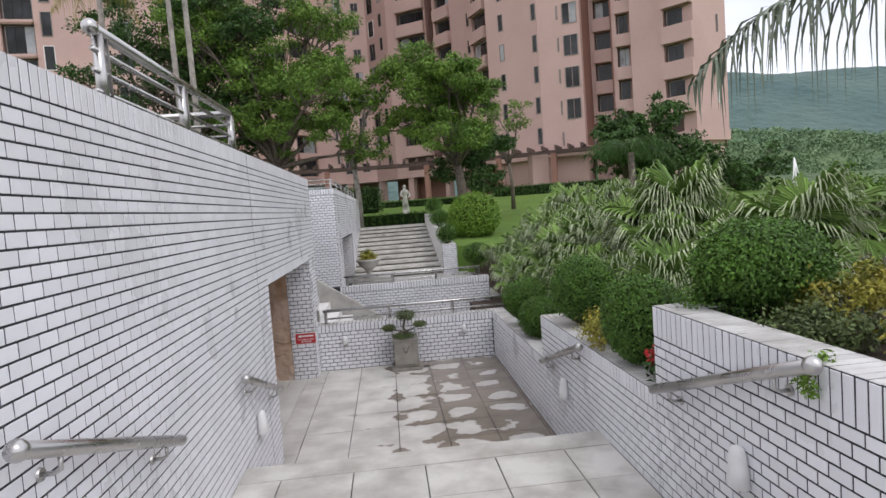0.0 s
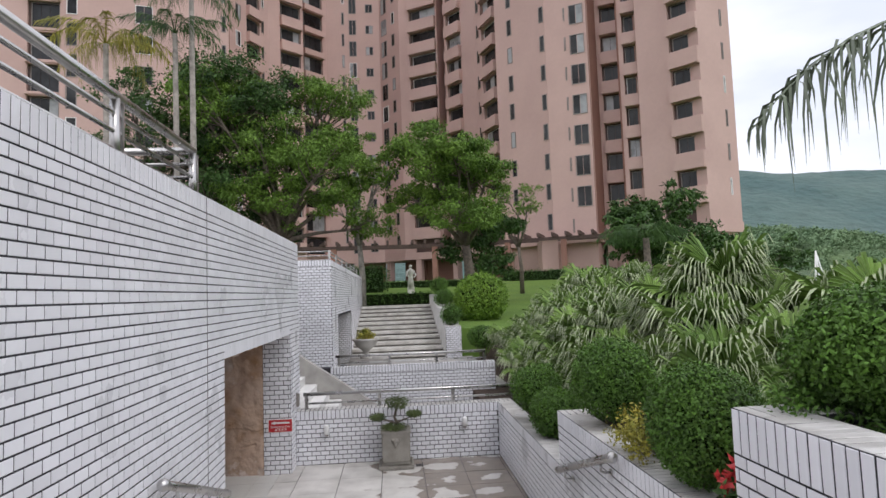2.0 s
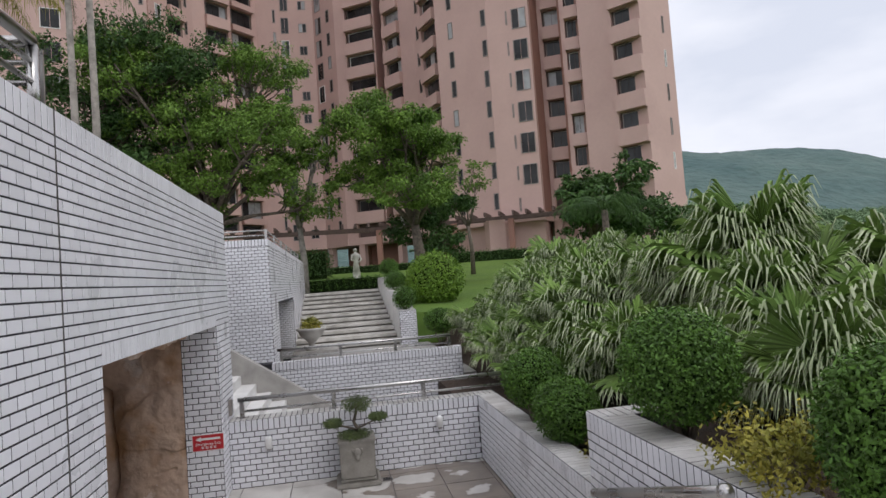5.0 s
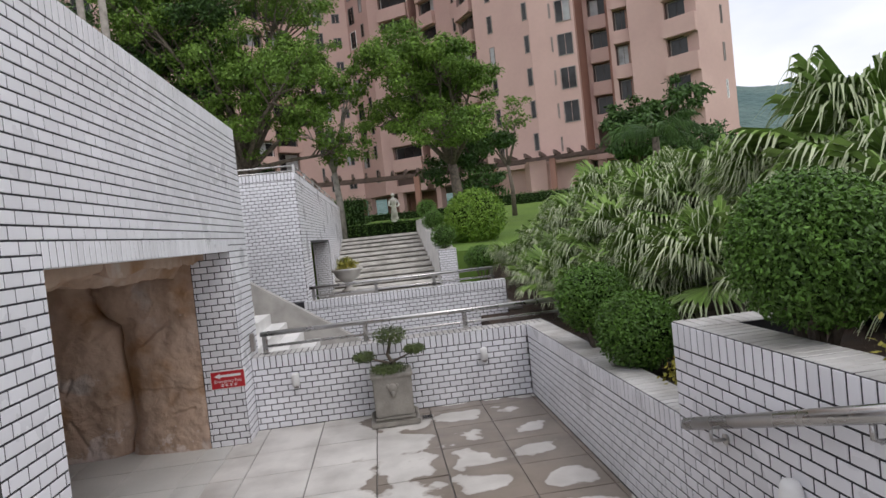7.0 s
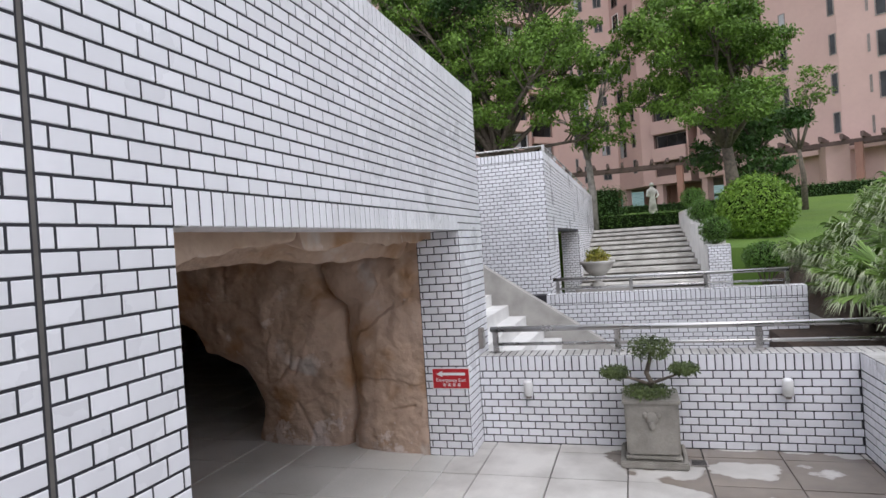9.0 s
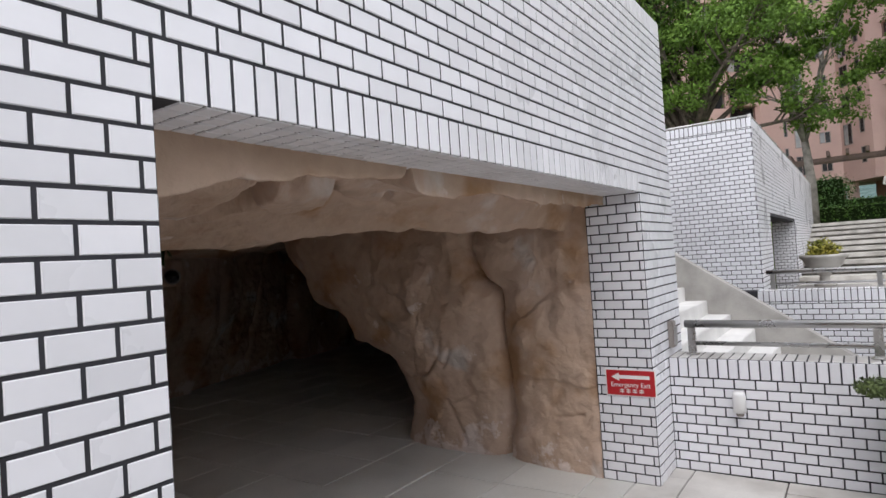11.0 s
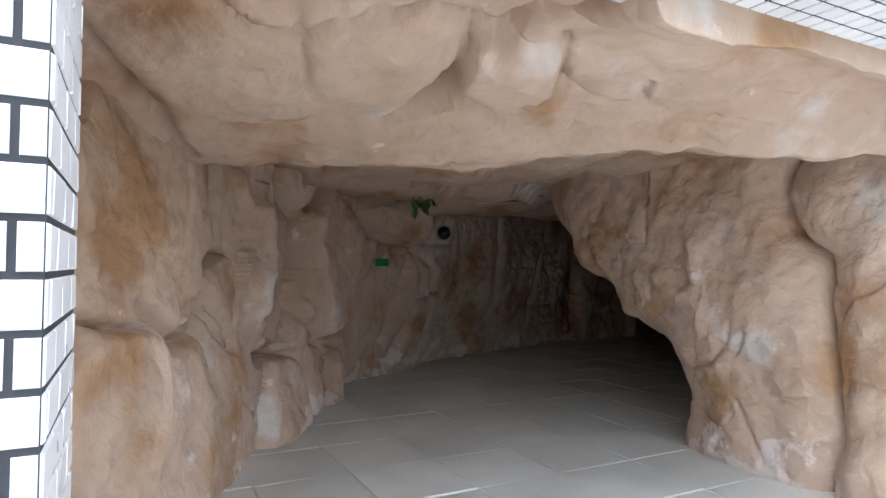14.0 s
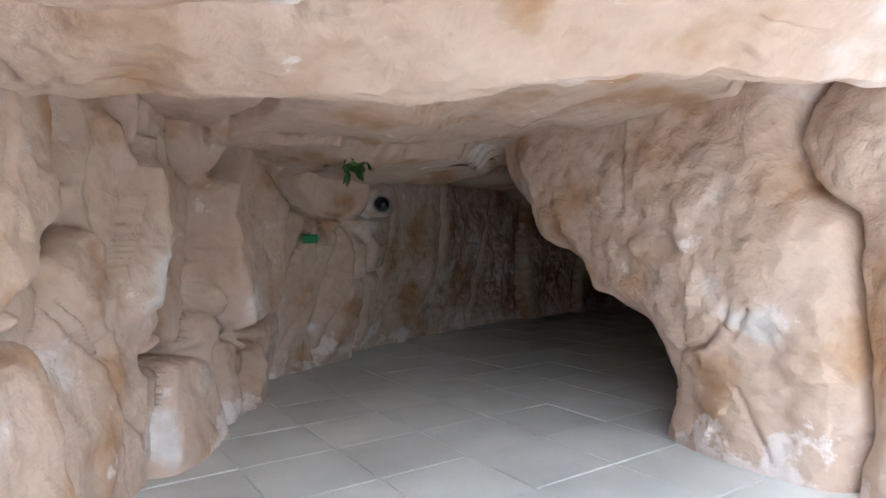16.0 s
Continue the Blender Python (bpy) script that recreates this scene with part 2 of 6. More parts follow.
# Pale straw tips; the sky light they catch is part of this colour.
PALMT = mat("sky_paled_palm_leaf_tip", (0.43, 0.48, 0.30), 0.5, vary=0.12, scale=2, fine=14, bump=0, piece=0.25, color2=(0.30, 0.36, 0.19))
PALML = mat("fan_palm_leaf", (0.215, 0.325, 0.085), 0.4, vary=0.12, scale=2, fine=14, bump=0, piece=0.35, color2=(0.14, 0.235, 0.06))
PALMG = mat("grey_green_palm_leaf", (0.14, 0.17, 0.115), 0.45, vary=0.15, scale=2, fine=14, bump=0, piece=0.35, color2=(0.09, 0.12, 0.075))
PETAL = mat("red_petal", (0.66, 0.06, 0.06), 0.5, vary=0.15, piece=0.3, bump=0)
for m in (LEAF_T, LEAF_D, LEAF_B, LEAF_O, LEAF_L, LEAF_Y, PALML):
    m.node_tree.nodes["Principled BSDF"].inputs["Specular IOR Level"].default_value = 0.22
REDSIGN = mat("red_sign_enamel", (0.52, 0.022, 0.03), 0.35, vary=0.06, bump=0)
GREENSIGN = mat("green_exit_plate", (0.02, 0.18, 0.06), 0.4, vary=0.05, bump=0)
BLACKP = mat("black_plastic", (0.012, 0.012, 0.014), 0.25, vary=0.1, bump=0)
# Near-black green: the shade deep inside a crown, put into a colour.
INNER = mat("inner_foliage_shade", (0.02, 0.034, 0.011), 0.95, vary=0.3, scale=6, fine=30, spec=0.05)

# ---- building helpers ----


def link_mesh(name, verts, faces, material, parent=None, label="", smooth=False):
    me = bpy.data.meshes.new(name)
    me.from_pydata([tuple(v) for v in verts], [], [tuple(f) for f in faces])
    me.materials.append(material)
    if smooth:
        me.polygons.foreach_set("use_smooth", [True] * len(me.polygons))
    ob = new(name, me)
    if parent is not None:
        ob.parent = parent
    if label:
        tagged(ob, label)
    return ob


def part(name, bm, material, parent=None, label="", smooth=False):
    """Links a bmesh as one mesh object under a thing or a part."""
    me = bpy.data.meshes.new(name)
    bm.to_mesh(me)
    bm.free()
    me.materials.append(material)
    if smooth:
        me.polygons.foreach_set("use_smooth", [True] * len(me.polygons))
    ob = new(name, me)
    if parent is not None:
        ob.parent = parent
    if label:
        tagged(ob, label)
    return ob


def thing(name, label, category, at=(0, 0, 0), group="", kind="", turn=0.0):
    ob = new(name)
    ob.empty_display_size = 0.1
    ob.matrix_basis = pose(*at, 0, 0, turn)
    return tagged(ob, label, category, group, kind)


def box(bm, x0, x1, y0, y1, z0, z1, bevel=0.0):
    """A box between the given limits, with its edges rounded off if bevel is given."""
    vs = [bm.verts.new((x, y, z)) for z in (z0, z1) for x, y in ((x0, y0), (x1, y0), (x1, y1), (x0, y1))]
    fs = [bm.faces.new([vs[i] for i in f]) for f in
          ((3, 2, 1, 0), (4, 5, 6, 7), (0, 1, 5, 4), (1, 2, 6, 5), (2, 3, 7, 6), (3, 0, 4, 7))]
    if bevel:
        bmesh.ops.bevel(bm, geom=list({e for f in fs for e in f.edges}), offset=bevel, segments=2, affect="EDGES")
    return bm


def boxed(x0, x1, y0, y1, z0, z1, bevel=0.0):
    return box(bmesh.new(), x0, x1, y0, y1, z0, z1, bevel)


def tube(bm, pts, radii, seg=8, cap=True):
    """A round bar along pts, with a radius at each point."""
    pts = [Vector(p) for p in pts]
    rings = []
    for i, p in enumerate(pts):
        d = (pts[min(i + 1, len(pts) - 1)] - pts[max(i - 1, 0)]).normalized()
        s = d.orthogonal().normalized() if not rings else (side - d * side.dot(d)).normalized()
        side = s
        t = d.cross(s)
        r = radii[i] if hasattr(radii, "__len__") else radii
        rings.append([bm.verts.new(p + r * (math.cos(a) * s + math.sin(a) * t)) for a in
                      (2 * math.pi * k / seg for k in range(seg))])
    for a, b in zip(rings, rings[1:]):
        for k in range(seg):
            bm.faces.new((a[k], a[(k + 1) % seg], b[(k + 1) % seg], b[k]))
    if cap:
        bm.faces.new(list(reversed(rings[0])))
        bm.faces.new(rings[-1])
    return bm


def lathe(bm, profile, seg=20, at=(0, 0, 0)):
    rings = [[bm.verts.new((at[0] + r * math.cos(a), at[1] + r * math.sin(a), at[2] + z)) for a in
              (2 * math.pi * k / seg for k in range(seg))] for r, z in profile]
    for a, b in zip(rings, rings[1:]):
        for k in range(seg):
            bm.faces.new((a[k], a[(k + 1) % seg], b[(k + 1) % seg], b[k]))
    bm.faces.new(list(reversed(rings[0])))
    bm.faces.new(rings[-1])
    return bm


def leaf_cloud(rng, centres, radii, count, size, droop=0.3, shell=0.55, flat=1.0):
    """Vertices and faces of many small folded leaves round the given centres; most sit near the outside of each clump."""
    centres, radii = np.asarray(centres, float), np.asarray(radii, float)
    k = rng.integers(0, len(centres), count)
    d = rng.normal(size=(count, 3))
    d /= np.linalg.norm(d, axis=1)[:, None]
    r = shell + (1 - shell) * rng.random(count) ** 0.6
    p = centres[k] + d * (radii[k] * r)[:, None] * np.array((1, 1, flat))
    out = d + rng.normal(size=(count, 3)) * 0.75
    out[:, 2] += 0.35
    out /= np.linalg.norm(out, axis=1)[:, None]
    ax = np.cross(out, rng.normal(size=(count, 3)))
    ax /= np.linalg.norm(ax, axis=1)[:, None]
    ax[:, 2] -= droop * rng.random(count)
    ax /= np.linalg.norm(ax, axis=1)[:, None]
    sd = np.cross(out, ax)
    s = size * (0.6 + 0.8 * rng.random(count))[:, None]
    v = np.stack([p, p + ax * s * 0.5 + sd * s * 0.24 - out * s * 0.05, p + ax * s, p + ax * s * 0.5 - sd * s * 0.24 - out * s * 0.05], axis=1)
    f = np.arange(count * 4).reshape(-1, 4)
    return v.reshape(-1, 3).tolist(), f.tolist()


# ---- tiles ----
TW, TH, GAP, PROUD = 0.15, 0.075, 0.0105, 0.004
BED = 0.0105  # joint between courses


def bond(u0, u1, v0, v1, holes=(), base=0.0, shift=0.0):
    """Rectangles of a running bond of tiles between u0, u1 and v0, v1, cut round the holes."""
    out = []
    row = math.floor((v0 - base) / TH + 1e-6)
    while base + row * TH < v1 - 0.004:
        a, b = max(v0, base + row * TH), min(v1, base + (row + 1) * TH)
        u = shift + (TW / 2 if row % 2 else 0)
        u += math.floor((u0 - u) / TW) * TW
        while u < u1 - 0.004:
            pieces = [(max(u0, u), min(u1, u + TW))]
            for h0, h1, w0, w1 in holes:
                if b > w0 + 0.01 and a < w1 - 0.01:
                    cut = []
                    for p0, p1 in pieces:
                        if p1 <= h0 or p0 >= h1:
                            cut.append((p0, p1))
                        else:
                            cut += [(p0, h0)] if p0 < h0 else []
                            cut += [(h1, p1)] if p1 > h1 else []
                    pieces = cut
            out += [(p0 + GAP / 2, p1 - GAP / 2, a + BED / 2, b - BED / 2) for p0, p1 in pieces if p1 - p0 > 0.02 and b - a > 0.02]
            u += TW
        row += 1
    return out


def soldiers(u0, u1, v0, v1, width=TH):
    n = max(1, round((u1 - u0) / width))
    w = (u1 - u0) / n
    return [(u0 + i * w + GAP / 2, u0 + (i + 1) * w - GAP / 2, v0 + GAP / 2, v1 - GAP / 2) for i in range(n)]


tile_cache = {}


def tile_shape(w, h, depth, material, name):
    key = (round(w, 4), round(h, 4), depth, material.name)
    if key not in tile_cache:
        c = 0.0025
        vs = [(0, 0, 0), (w, 0, 0), (w, 0, h), (0, 0, h), (c, -depth, c), (w - c, -depth, c), (w - c, -depth, h - c), (c, -depth, h - c)]
        me = bpy.data.meshes.new(name)
        me.from_pydata(vs, [], [(4, 5, 6, 7), (0, 1, 5, 4), (1, 2, 6, 5), (2, 3, 7, 6), (3, 0, 4, 7)])
        me.materials.append(material)
        tile_cache[key] = me
    return tile_cache[key]


def lay(parent, rects, origin, u, v, near=None, limit=300, material=None, depth=PROUD, name="tile", seed=1):
    """Lays pieces on a face: u and v run along it and the pieces stand out along u x v. The nearest are objects of their own."""
    material = material or TILE
    rng = random.Random(seed)
    origin, u, v = Vector(origin), Vector(u), Vector(v)
    n = u.cross(v)
    turn = Matrix((u, -n, v)).transposed().to_4x4()
    if near is None:
        single, rest = [], rects
    else:
        c = Vector(near)
        rects = sorted(rects, key=lambda r: (origin + u * (r[0] + r[1]) / 2 + v * (r[2] + r[3]) / 2 - c).length)
        single, rest = rects[:limit], rects[limit:]
    for r in single:
        ob = new(name, tile_shape(r[1] - r[0], r[3] - r[2], depth, material, name))
        ob.parent = parent
        wob = Euler((rng.gauss(0, 0.004), 0, rng.gauss(0, 0.004))).to_matrix().to_4x4()
        ob.matrix_basis = Matrix.Translation(origin + u * r[0] + v * r[2]) @ turn @ wob
    if rest:
        c = 0.0025
        vs, fs = [], []
        for u0, u1, v0, v1 in rest:
            k = len(vs)
            j = [depth + rng.gauss(0, 0.0006) for _ in range(4)]
            vs += [origin + u * a + v * b for a, b in ((u0, v0), (u1, v0), (u1, v1), (u0, v1))]
            vs += [origin + u * a + v * b + n * q for (a, b), q in
                   zip(((u0 + c, v0 + c), (u1 - c, v0 + c), (u1 - c, v1 - c), (u0 + c, v1 - c)), j)]
            fs += [(k + 4, k + 5, k + 6, k + 7), (k, k + 1, k + 5, k + 4), (k + 1, k + 2, k + 6, k + 5), (k + 2, k + 3, k + 7, k + 6), (k + 3, k, k + 4, k + 7)]
        ob = link_mesh(name + "_field", vs, fs, material, parent)
        tagged(ob, kind="stuff")

# ---- plan ----
WL, WR = -1.607, 1.89              # tiled faces of the long wall and of the planter walls
TOP = 3.83                         # top of the long wall
Y0, Y1, HEAD = 7.315, 11.20, 2.25  # cave opening
YE = 12.143                        # end of the long wall
LOW = 11.66                        # face of the low wall across the terrace
UP, LAND = 1.36, 0.68              # upper walk and landing
JAMB = 0.45

# ---- ground ----


def ground_z(x, y):
    if x < 2.02:
        if y < 24.0:
            return -0.9
        if y < 33.3:
            return 0.1
        return 2.28 + max(0.0, min(1.0, (y - 36) / 22)) * 1.9
    bed = 2.03 if y < 4.0 else 1.38 if y < 7.52 else 0.80 if y < 12 else 0.55
    if y > 12:
        t = min(1.0, (y - 12) / 22)
        bed = 0.55 + 1.7 * t + max(0.0, min(1.0, (y - 36) / 22)) * 1.9
    if x < 3.6 and 13.5 < y < 24.0:
        bed = 0.40
    t = max(0.0, min(1.0, (x - 24) / 60)) * max(0.0, min(1.0, (68 - y) / 12))
    far = max(0.0, min(1.0, (math.hypot(x, y) - 90) / 200))
    return bed - 16 * t * t - 14 * far + 0.05 * noise.noise(Vector((x * 0.7, y * 0.7, 0)))


gx = [-1500, -600, -200, -80, -40, -20, -9, -4, 0, 2.0, 2.04] + [2.6 + 0.9 * i for i in range(40)] + [42, 50, 60, 75, 100, 160, 300, 700, 1500]
gy = [-1500, -400, -100, -30, -10, -3, 0, 2, 3.98, 4.02, 5, 6, 7.5, 7.54, 9, 10.5, 12] + [13 + 1.0 * i for i in range(11)] + [23.98, 24.02, 26, 28, 30, 33.28, 33.32] + [35 + 2 * i for i in range(16)] + [75, 90, 130, 220, 400, 800, 1500]
link = [[(x, y, ground_z(x, y)) for x in gx] for y in gy]
gv = [p for row in link for p in row]
gf = [(j * len(gx) + i, j * len(gx) + i + 1, (j + 1) * len(gx) + i + 1, (j + 1) * len(gx) + i) for j in range(len(gy) - 1) for i in range(len(gx) - 1)]
ground = link_mesh("ground", gv, gf, GRASS)
tagged(ground, "garden ground with a mown green lawn", "ground", kind="structure")
ground.data.materials.append(SOIL)
ground.data.materials.append(HILLN)
for p in ground.data.polygons:
    if p.center.y < 24 and p.center.x < 14:
        p.material_index = 1
    elif math.hypot(p.center.x, p.center.y) > 78 or p.center.x > 45:
        p.material_index = 2

# ---- walls ----
g = PROUD
wall_left = part("wall_left", boxed(WL - JAMB, WL - g, -6, Y0 - g, -0.3, TOP - 0.006), GROUT)
tagged(wall_left, "long white glazed tile wall with dark joints", "wall", kind="structure")
part("lintel_core", boxed(WL - JAMB, WL - g, Y0 - g, Y1 + g, HEAD + g, TOP - 0.006), GROUT, wall_left)
part("end_core", boxed(WL - JAMB, WL - g, Y1 + g, YE, -0.3, TOP - 0.006), GROUT, wall_left)

wall_low = part("wall_low", boxed(WL - 0.1, WR + 0.30, LOW + g, LOW + 0.32, -0.3, 0.905), GROUT)
tagged(wall_low, "low white tiled wall across the terrace", "wall", kind="structure")

wall_planters = []
for nm, ya, yb, top, lab in (("wall_planter_1", -6.0, 4.09, 2.185, "high white tiled planter wall beside the upper steps"),
                             ("wall_planter_2", 4.09, 7.645, 1.506, "middle white tiled planter wall beside the landing"),
                             ("wall_planter_3", 7.645, LOW + g, 0.912, "low white tiled planter wall beside the terrace")):
    w = part(nm, boxed(WR + g, WR + 0.29, ya, yb - (g if nm != "wall_planter_3" else 0), -0.3, top - g), GROUT)
    tagged(w, lab, "wall", kind="structure")
    if nm != "wall_planter_3":
        part("return_core", boxed(WR + 0.29, WR + 1.55, yb - 0.28, yb - g, 0.0, top - g), GROUT, w)
    wall_planters.append((w, ya, yb, top))

wall_second = part("wall_second", boxed(-8, 2.63, 16.3 + g, 16.6, -0.9, 1.09), GROUT)
tagged(wall_second, "second low white tiled wall beyond the stairs", "wall", kind="structure")
wall_far = part("wall_far", boxed(-2.0, -1.56 - g, 17.6, 19.3, -0.3, 3.86), GROUT)
tagged(wall_far, "far white tiled wall with a doorway", "wall", kind="structure")
part("far_core", boxed(-2.1, -1.56 - g, 24.8, 33.3, -0.3, 3.86), GROUT, wall_far)
part("far_lintel", boxed(-2.0, -1.56 - g, 19.3, 24.8, 2.27, 3.86), GROUT, wall_far)
part("front_core", boxed(-9, -2.0, 17.6 + g, 18.0, -0.9, 3.86), GROUT, wall_far)
part("doorway_back", boxed(-3.2, -3.1, 18.0, 26.0, 0.2, 3.5), ROCK, wall_far)

# ---- floors and steps ----
floor_core = part("floor_terrace", boxed(WL - 0.2, WR + 0.1, 6.2, LOW + 0.1, -0.4, -0.012), JOINT)
tagged(floor_core, "terrace floor of grey concrete slabs with damp stains", "floor", kind="structure")
part("cave_base", boxed(-12, WL - 0.2, 6.2, 19, -0.4, -0.010), MORTAR, floor_core)
RY1, RY2, TREAD = 2.30, 5.50, 0.32
steps_lower = part("steps_lower", boxed(WL - 0.02, WR + 0.02, 3.26, RY2 - 0.012, -0.4, LAND - 0.012), JOINT)
tagged(steps_lower, "landing and steps of pale concrete slabs", "steps", kind="structure")
steps_upper = part("steps_upper", boxed(WL - 0.02, WR + 0.02, -8, RY1 - 0.012, -0.4, UP - 0.012), JOINT)
tagged(steps_upper, "upper walk and steps of pale concrete slabs", "steps", kind="structure")
for ry, base, owner in ((RY1, LAND, steps_upper), (RY2, 0.0, steps_lower)):
    for i in range(3):
        z = base + 0.17 * (3 - i)
        part("step", boxed(WL - 0.02, WR + 0.02, ry + TREAD * i - 0.005, ry + TREAD * (i + 1), -0.4, z, 0.006), SLAB, owner)
    part("nosing", boxed(WL - 0.02, WR + 0.02, ry - 0.35, ry + 0.012, base + 0.68 - 0.05, base + 0.68, 0.006), SLAB, owner)

# ---- low wall and terrace rails ----


def rail_fence(name, label, x0, x1, y, z0, posts, top):
    ob = thing(name, label, "railing", (0, 0, 0))
    part("top_rail", tube(bmesh.new(), [(x0, y, z0 + top), (x1, y, z0 + top)], 0.032, 14), STEEL, ob, smooth=True)
    part("lower_rail", tube(bmesh.new(), [(x0 + 0.04, y, z0 + 0.09), (x1, y, z0 + 0.09)], 0.018, 10), STEEL, ob, smooth=True)
    for x in posts:
        p = part("post", boxed(x - 0.03, x + 0.03, y - 0.022, y + 0.022, z0, z0 + top - 0.03, 0.005), STEEL, ob)
        part("foot_plate", lathe(bmesh.new(), [(0.055, 0), (0.055, 0.008), (0.04, 0.012)], 14, (x, y, z0)), STEEL, p, smooth=False)
    return ob


rail_fence("railing", "stainless steel rail on the low white wall", -1.50, 2.75, 11.84, 0.912, (-1.45, -0.18, 1.12, 2.42), 0.25)
rail_fence("railing", "stainless steel rail on the far low wall", -1.38, 2.42, 16.44, 1.09, (-1.3, -0.04, 1.16, 2.38), 0.26)


def handrail(label, x, side, ya, za, yb, zb):
    """A short sloping tube with domed ends on two hooked brackets; side is the way to the wall."""
    ob = thing("handrail", label, "handrail", (0, 0, 0), "wall handrails of the steps")
    a, b = Vector((x, ya, za)), Vector((x, yb, zb))
    d = (b - a).normalized()
    part("tube", tube(bmesh.new(), [a - d * 0.02, a, b, b + d * 0.012], [0.018, 0.036, 0.036, 0.02], 16), STEEL, ob, smooth=True)
    bm = bmesh.new()
    bmesh.ops.create_uvsphere(bm, u_segments=14, v_segments=10, radius=0.046, matrix=Matrix.Translation(a - d * 0.01))
    part("ball_end", bm, STEEL, ob, smooth=True)
    for t in (0.16, 0.84):
        p = a.lerp(b, t)
        br = part("bracket", tube(bmesh.new(), [p + Vector((0, 0, -0.03)), p + Vector((0, 0, -0.09)), p + Vector((side * 0.03, 0, -0.105)), p + Vector((side * 0.085, 0, -0.105))], 0.011, 8), STEEL, ob, smooth=True)
        bm = bmesh.new()
        bmesh.ops.create_cone(bm, cap_ends=True, segments=14, radius1=0.032, radius2=0.028, depth=0.012,
                              matrix=Matrix.Translation(p + Vector((side * 0.083, 0, -0.105))) @ Matrix.Rotation(radians(90), 4, "Y"))
        part("rosette", bm, STEEL, br, smooth=False)
    return ob


handrail("short sloping stainless steel handrail on the long wall", WL + 0.09, -1, 2.02, 2.25, 3.66, 1.66)
handrail("short sloping stainless steel handrail on the long wall", WL + 0.09, -1, 5.44, 1.57, 7.05, 1.0)
handrail("short sloping stainless steel handrail on the planter wall", WR - 0.09, 1, 2.22, 2.20, 3.94, 1.58)
handrail("short sloping stainless steel handrail on the planter wall", WR - 0.09, 1, 5.72, 1.50, 7.38, 0.94)


def wall_light(at, turn, drop=False):
    """A small white downlight with a bevelled hood; drop gives the round cylinder on the low wall."""
    ob = thing("wall_light", "white wall light on white tiles" if not drop else "small white cylinder wall light on white tiles", "wall light", at, "wall lights", turn=turn)
    if drop:
        part("body", lathe(bmesh.new(), [(0.028, 0.085), (0.043, 0.075), (0.048, 0.06), (0.048, -0.07), (0.036, -0.075)], 18, (0, -0.06, 0)), WHITE, ob, smooth=True)
        part("lamp_glass", lathe(bmesh.new(), [(0.03, -0.075), (0.026, -0.1)], 14, (0, -0.06, 0)), FRAMEM, ob)
        part("mount", boxed(-0.022, 0.022, -0.03, 0.0, -0.03, 0.03, 0.004), WHITE, ob)
    else:
        bm = lathe(bmesh.new(), [(0.02, 0.135), (0.045, 0.125), (0.06, 0.095), (0.072, 0.0), (0.085, -0.10), (0.08, -0.105)], 20)
        for v in bm.verts:
            v.co.y = -max(0.0, 0.035 - v.co.y * 0.75)
        part("hood", bm, WHITE, ob, smooth=True)
        part("lamp_glass", boxed(-0.05, 0.05, -0.075, -0.01, -0.1, -0.088, 0.004), FRAMEM, ob)
    return ob


wall_light((WL + 0.002, 6.14, 0.90), 90)
wall_light((WL + 0.002, 2.7, 1.55), 90)
wall_light((WR - 0.002, 6.55, 0.80), -90)
wall_light((WR - 0.002, 2.94, 1.40), -90)
wall_light((-1.087, LOW, 0.585), 0, True)
wall_light((1.29, LOW, 0.605), 0, True)

# switch box on the end of the long wall
sw = thing("switch_box", "grey weatherproof switch box on white tiles", "switch box", (WL, 11.75, 1.09))
part("case", boxed(0, 0.045, -0.05, 0.05, -0.11, 0.11, 0.008), FRAMEM, sw)
part("cover", boxed(0.045, 0.055, -0.04, 0.04, -0.09, 0.06, 0.003), STEEL, sw)


# ---- exit sign ----


def flat_text(body, size, at, turn, material, parent, name="lettering", squeeze=1.0):
    cu = bpy.data.curves.new(name, "FONT")
    cu.body, cu.size, cu.align_x, cu.align_y, cu.extrude = body, size, "CENTER", "CENTER", 0.0006
    tmp = bpy.data.objects.new(name, cu)
    scene.collection.objects.link(tmp)
    bpy.context.view_layer.update()
    me = bpy.data.meshes.new_from_object(tmp.evaluated_get(bpy.context.evaluated_depsgraph_get()))
    bpy.data.objects.remove(tmp)
    me.materials.clear()
    me.materials.append(material)
    ob = new(name, me)
    ob.parent = parent
    ob.matrix_basis = pose(*at, *turn) @ Matrix.Diagonal((squeeze, 1, 1, 1))
    return ob


sg = thing("exit_sign", "red emergency exit sign with a white arrow", "sign", (-1.784, Y1 - g, 0.78))
part("rim", boxed(-0.197, 0.197, -0.006, 0, -0.107, 0.107, 0.002), WHITE, sg)
part("plate", boxed(-0.187, 0.187, -0.009, -0.005, -0.097, 0.097, 0.001), REDSIGN, sg)
bm = bmesh.new()
arrow = [(-0.15, 0.045), (-0.085, 0.078), (-0.085, 0.06), (0.15, 0.06), (0.15, 0.032), (-0.085, 0.032), (-0.085, 0.014)]
f = bm.faces.new([bm.verts.new((x, -0.0105, z)) for x, z in arrow])
f.normal_update()
if f.normal.y > 0:
    f.normal_flip()
part("arrow", bm, WHITE, sg)
flat_text("Emergency Exit", 0.052, (0, -0.0105, -0.016), (90, 0, 0), WHITE, sg, squeeze=0.95)
bm = bmesh.new()
for i in range(4):
    x = -0.085 + i * 0.05
    box(bm, x, x + 0.034, -0.0105, -0.009, -0.073, -0.066)
    box(bm, x, x + 0.034, -0.0105, -0.009, -0.057, -0.051)
    box(bm, x + 0.013, x + 0.02, -0.0105, -0.009, -0.078, -0.045)
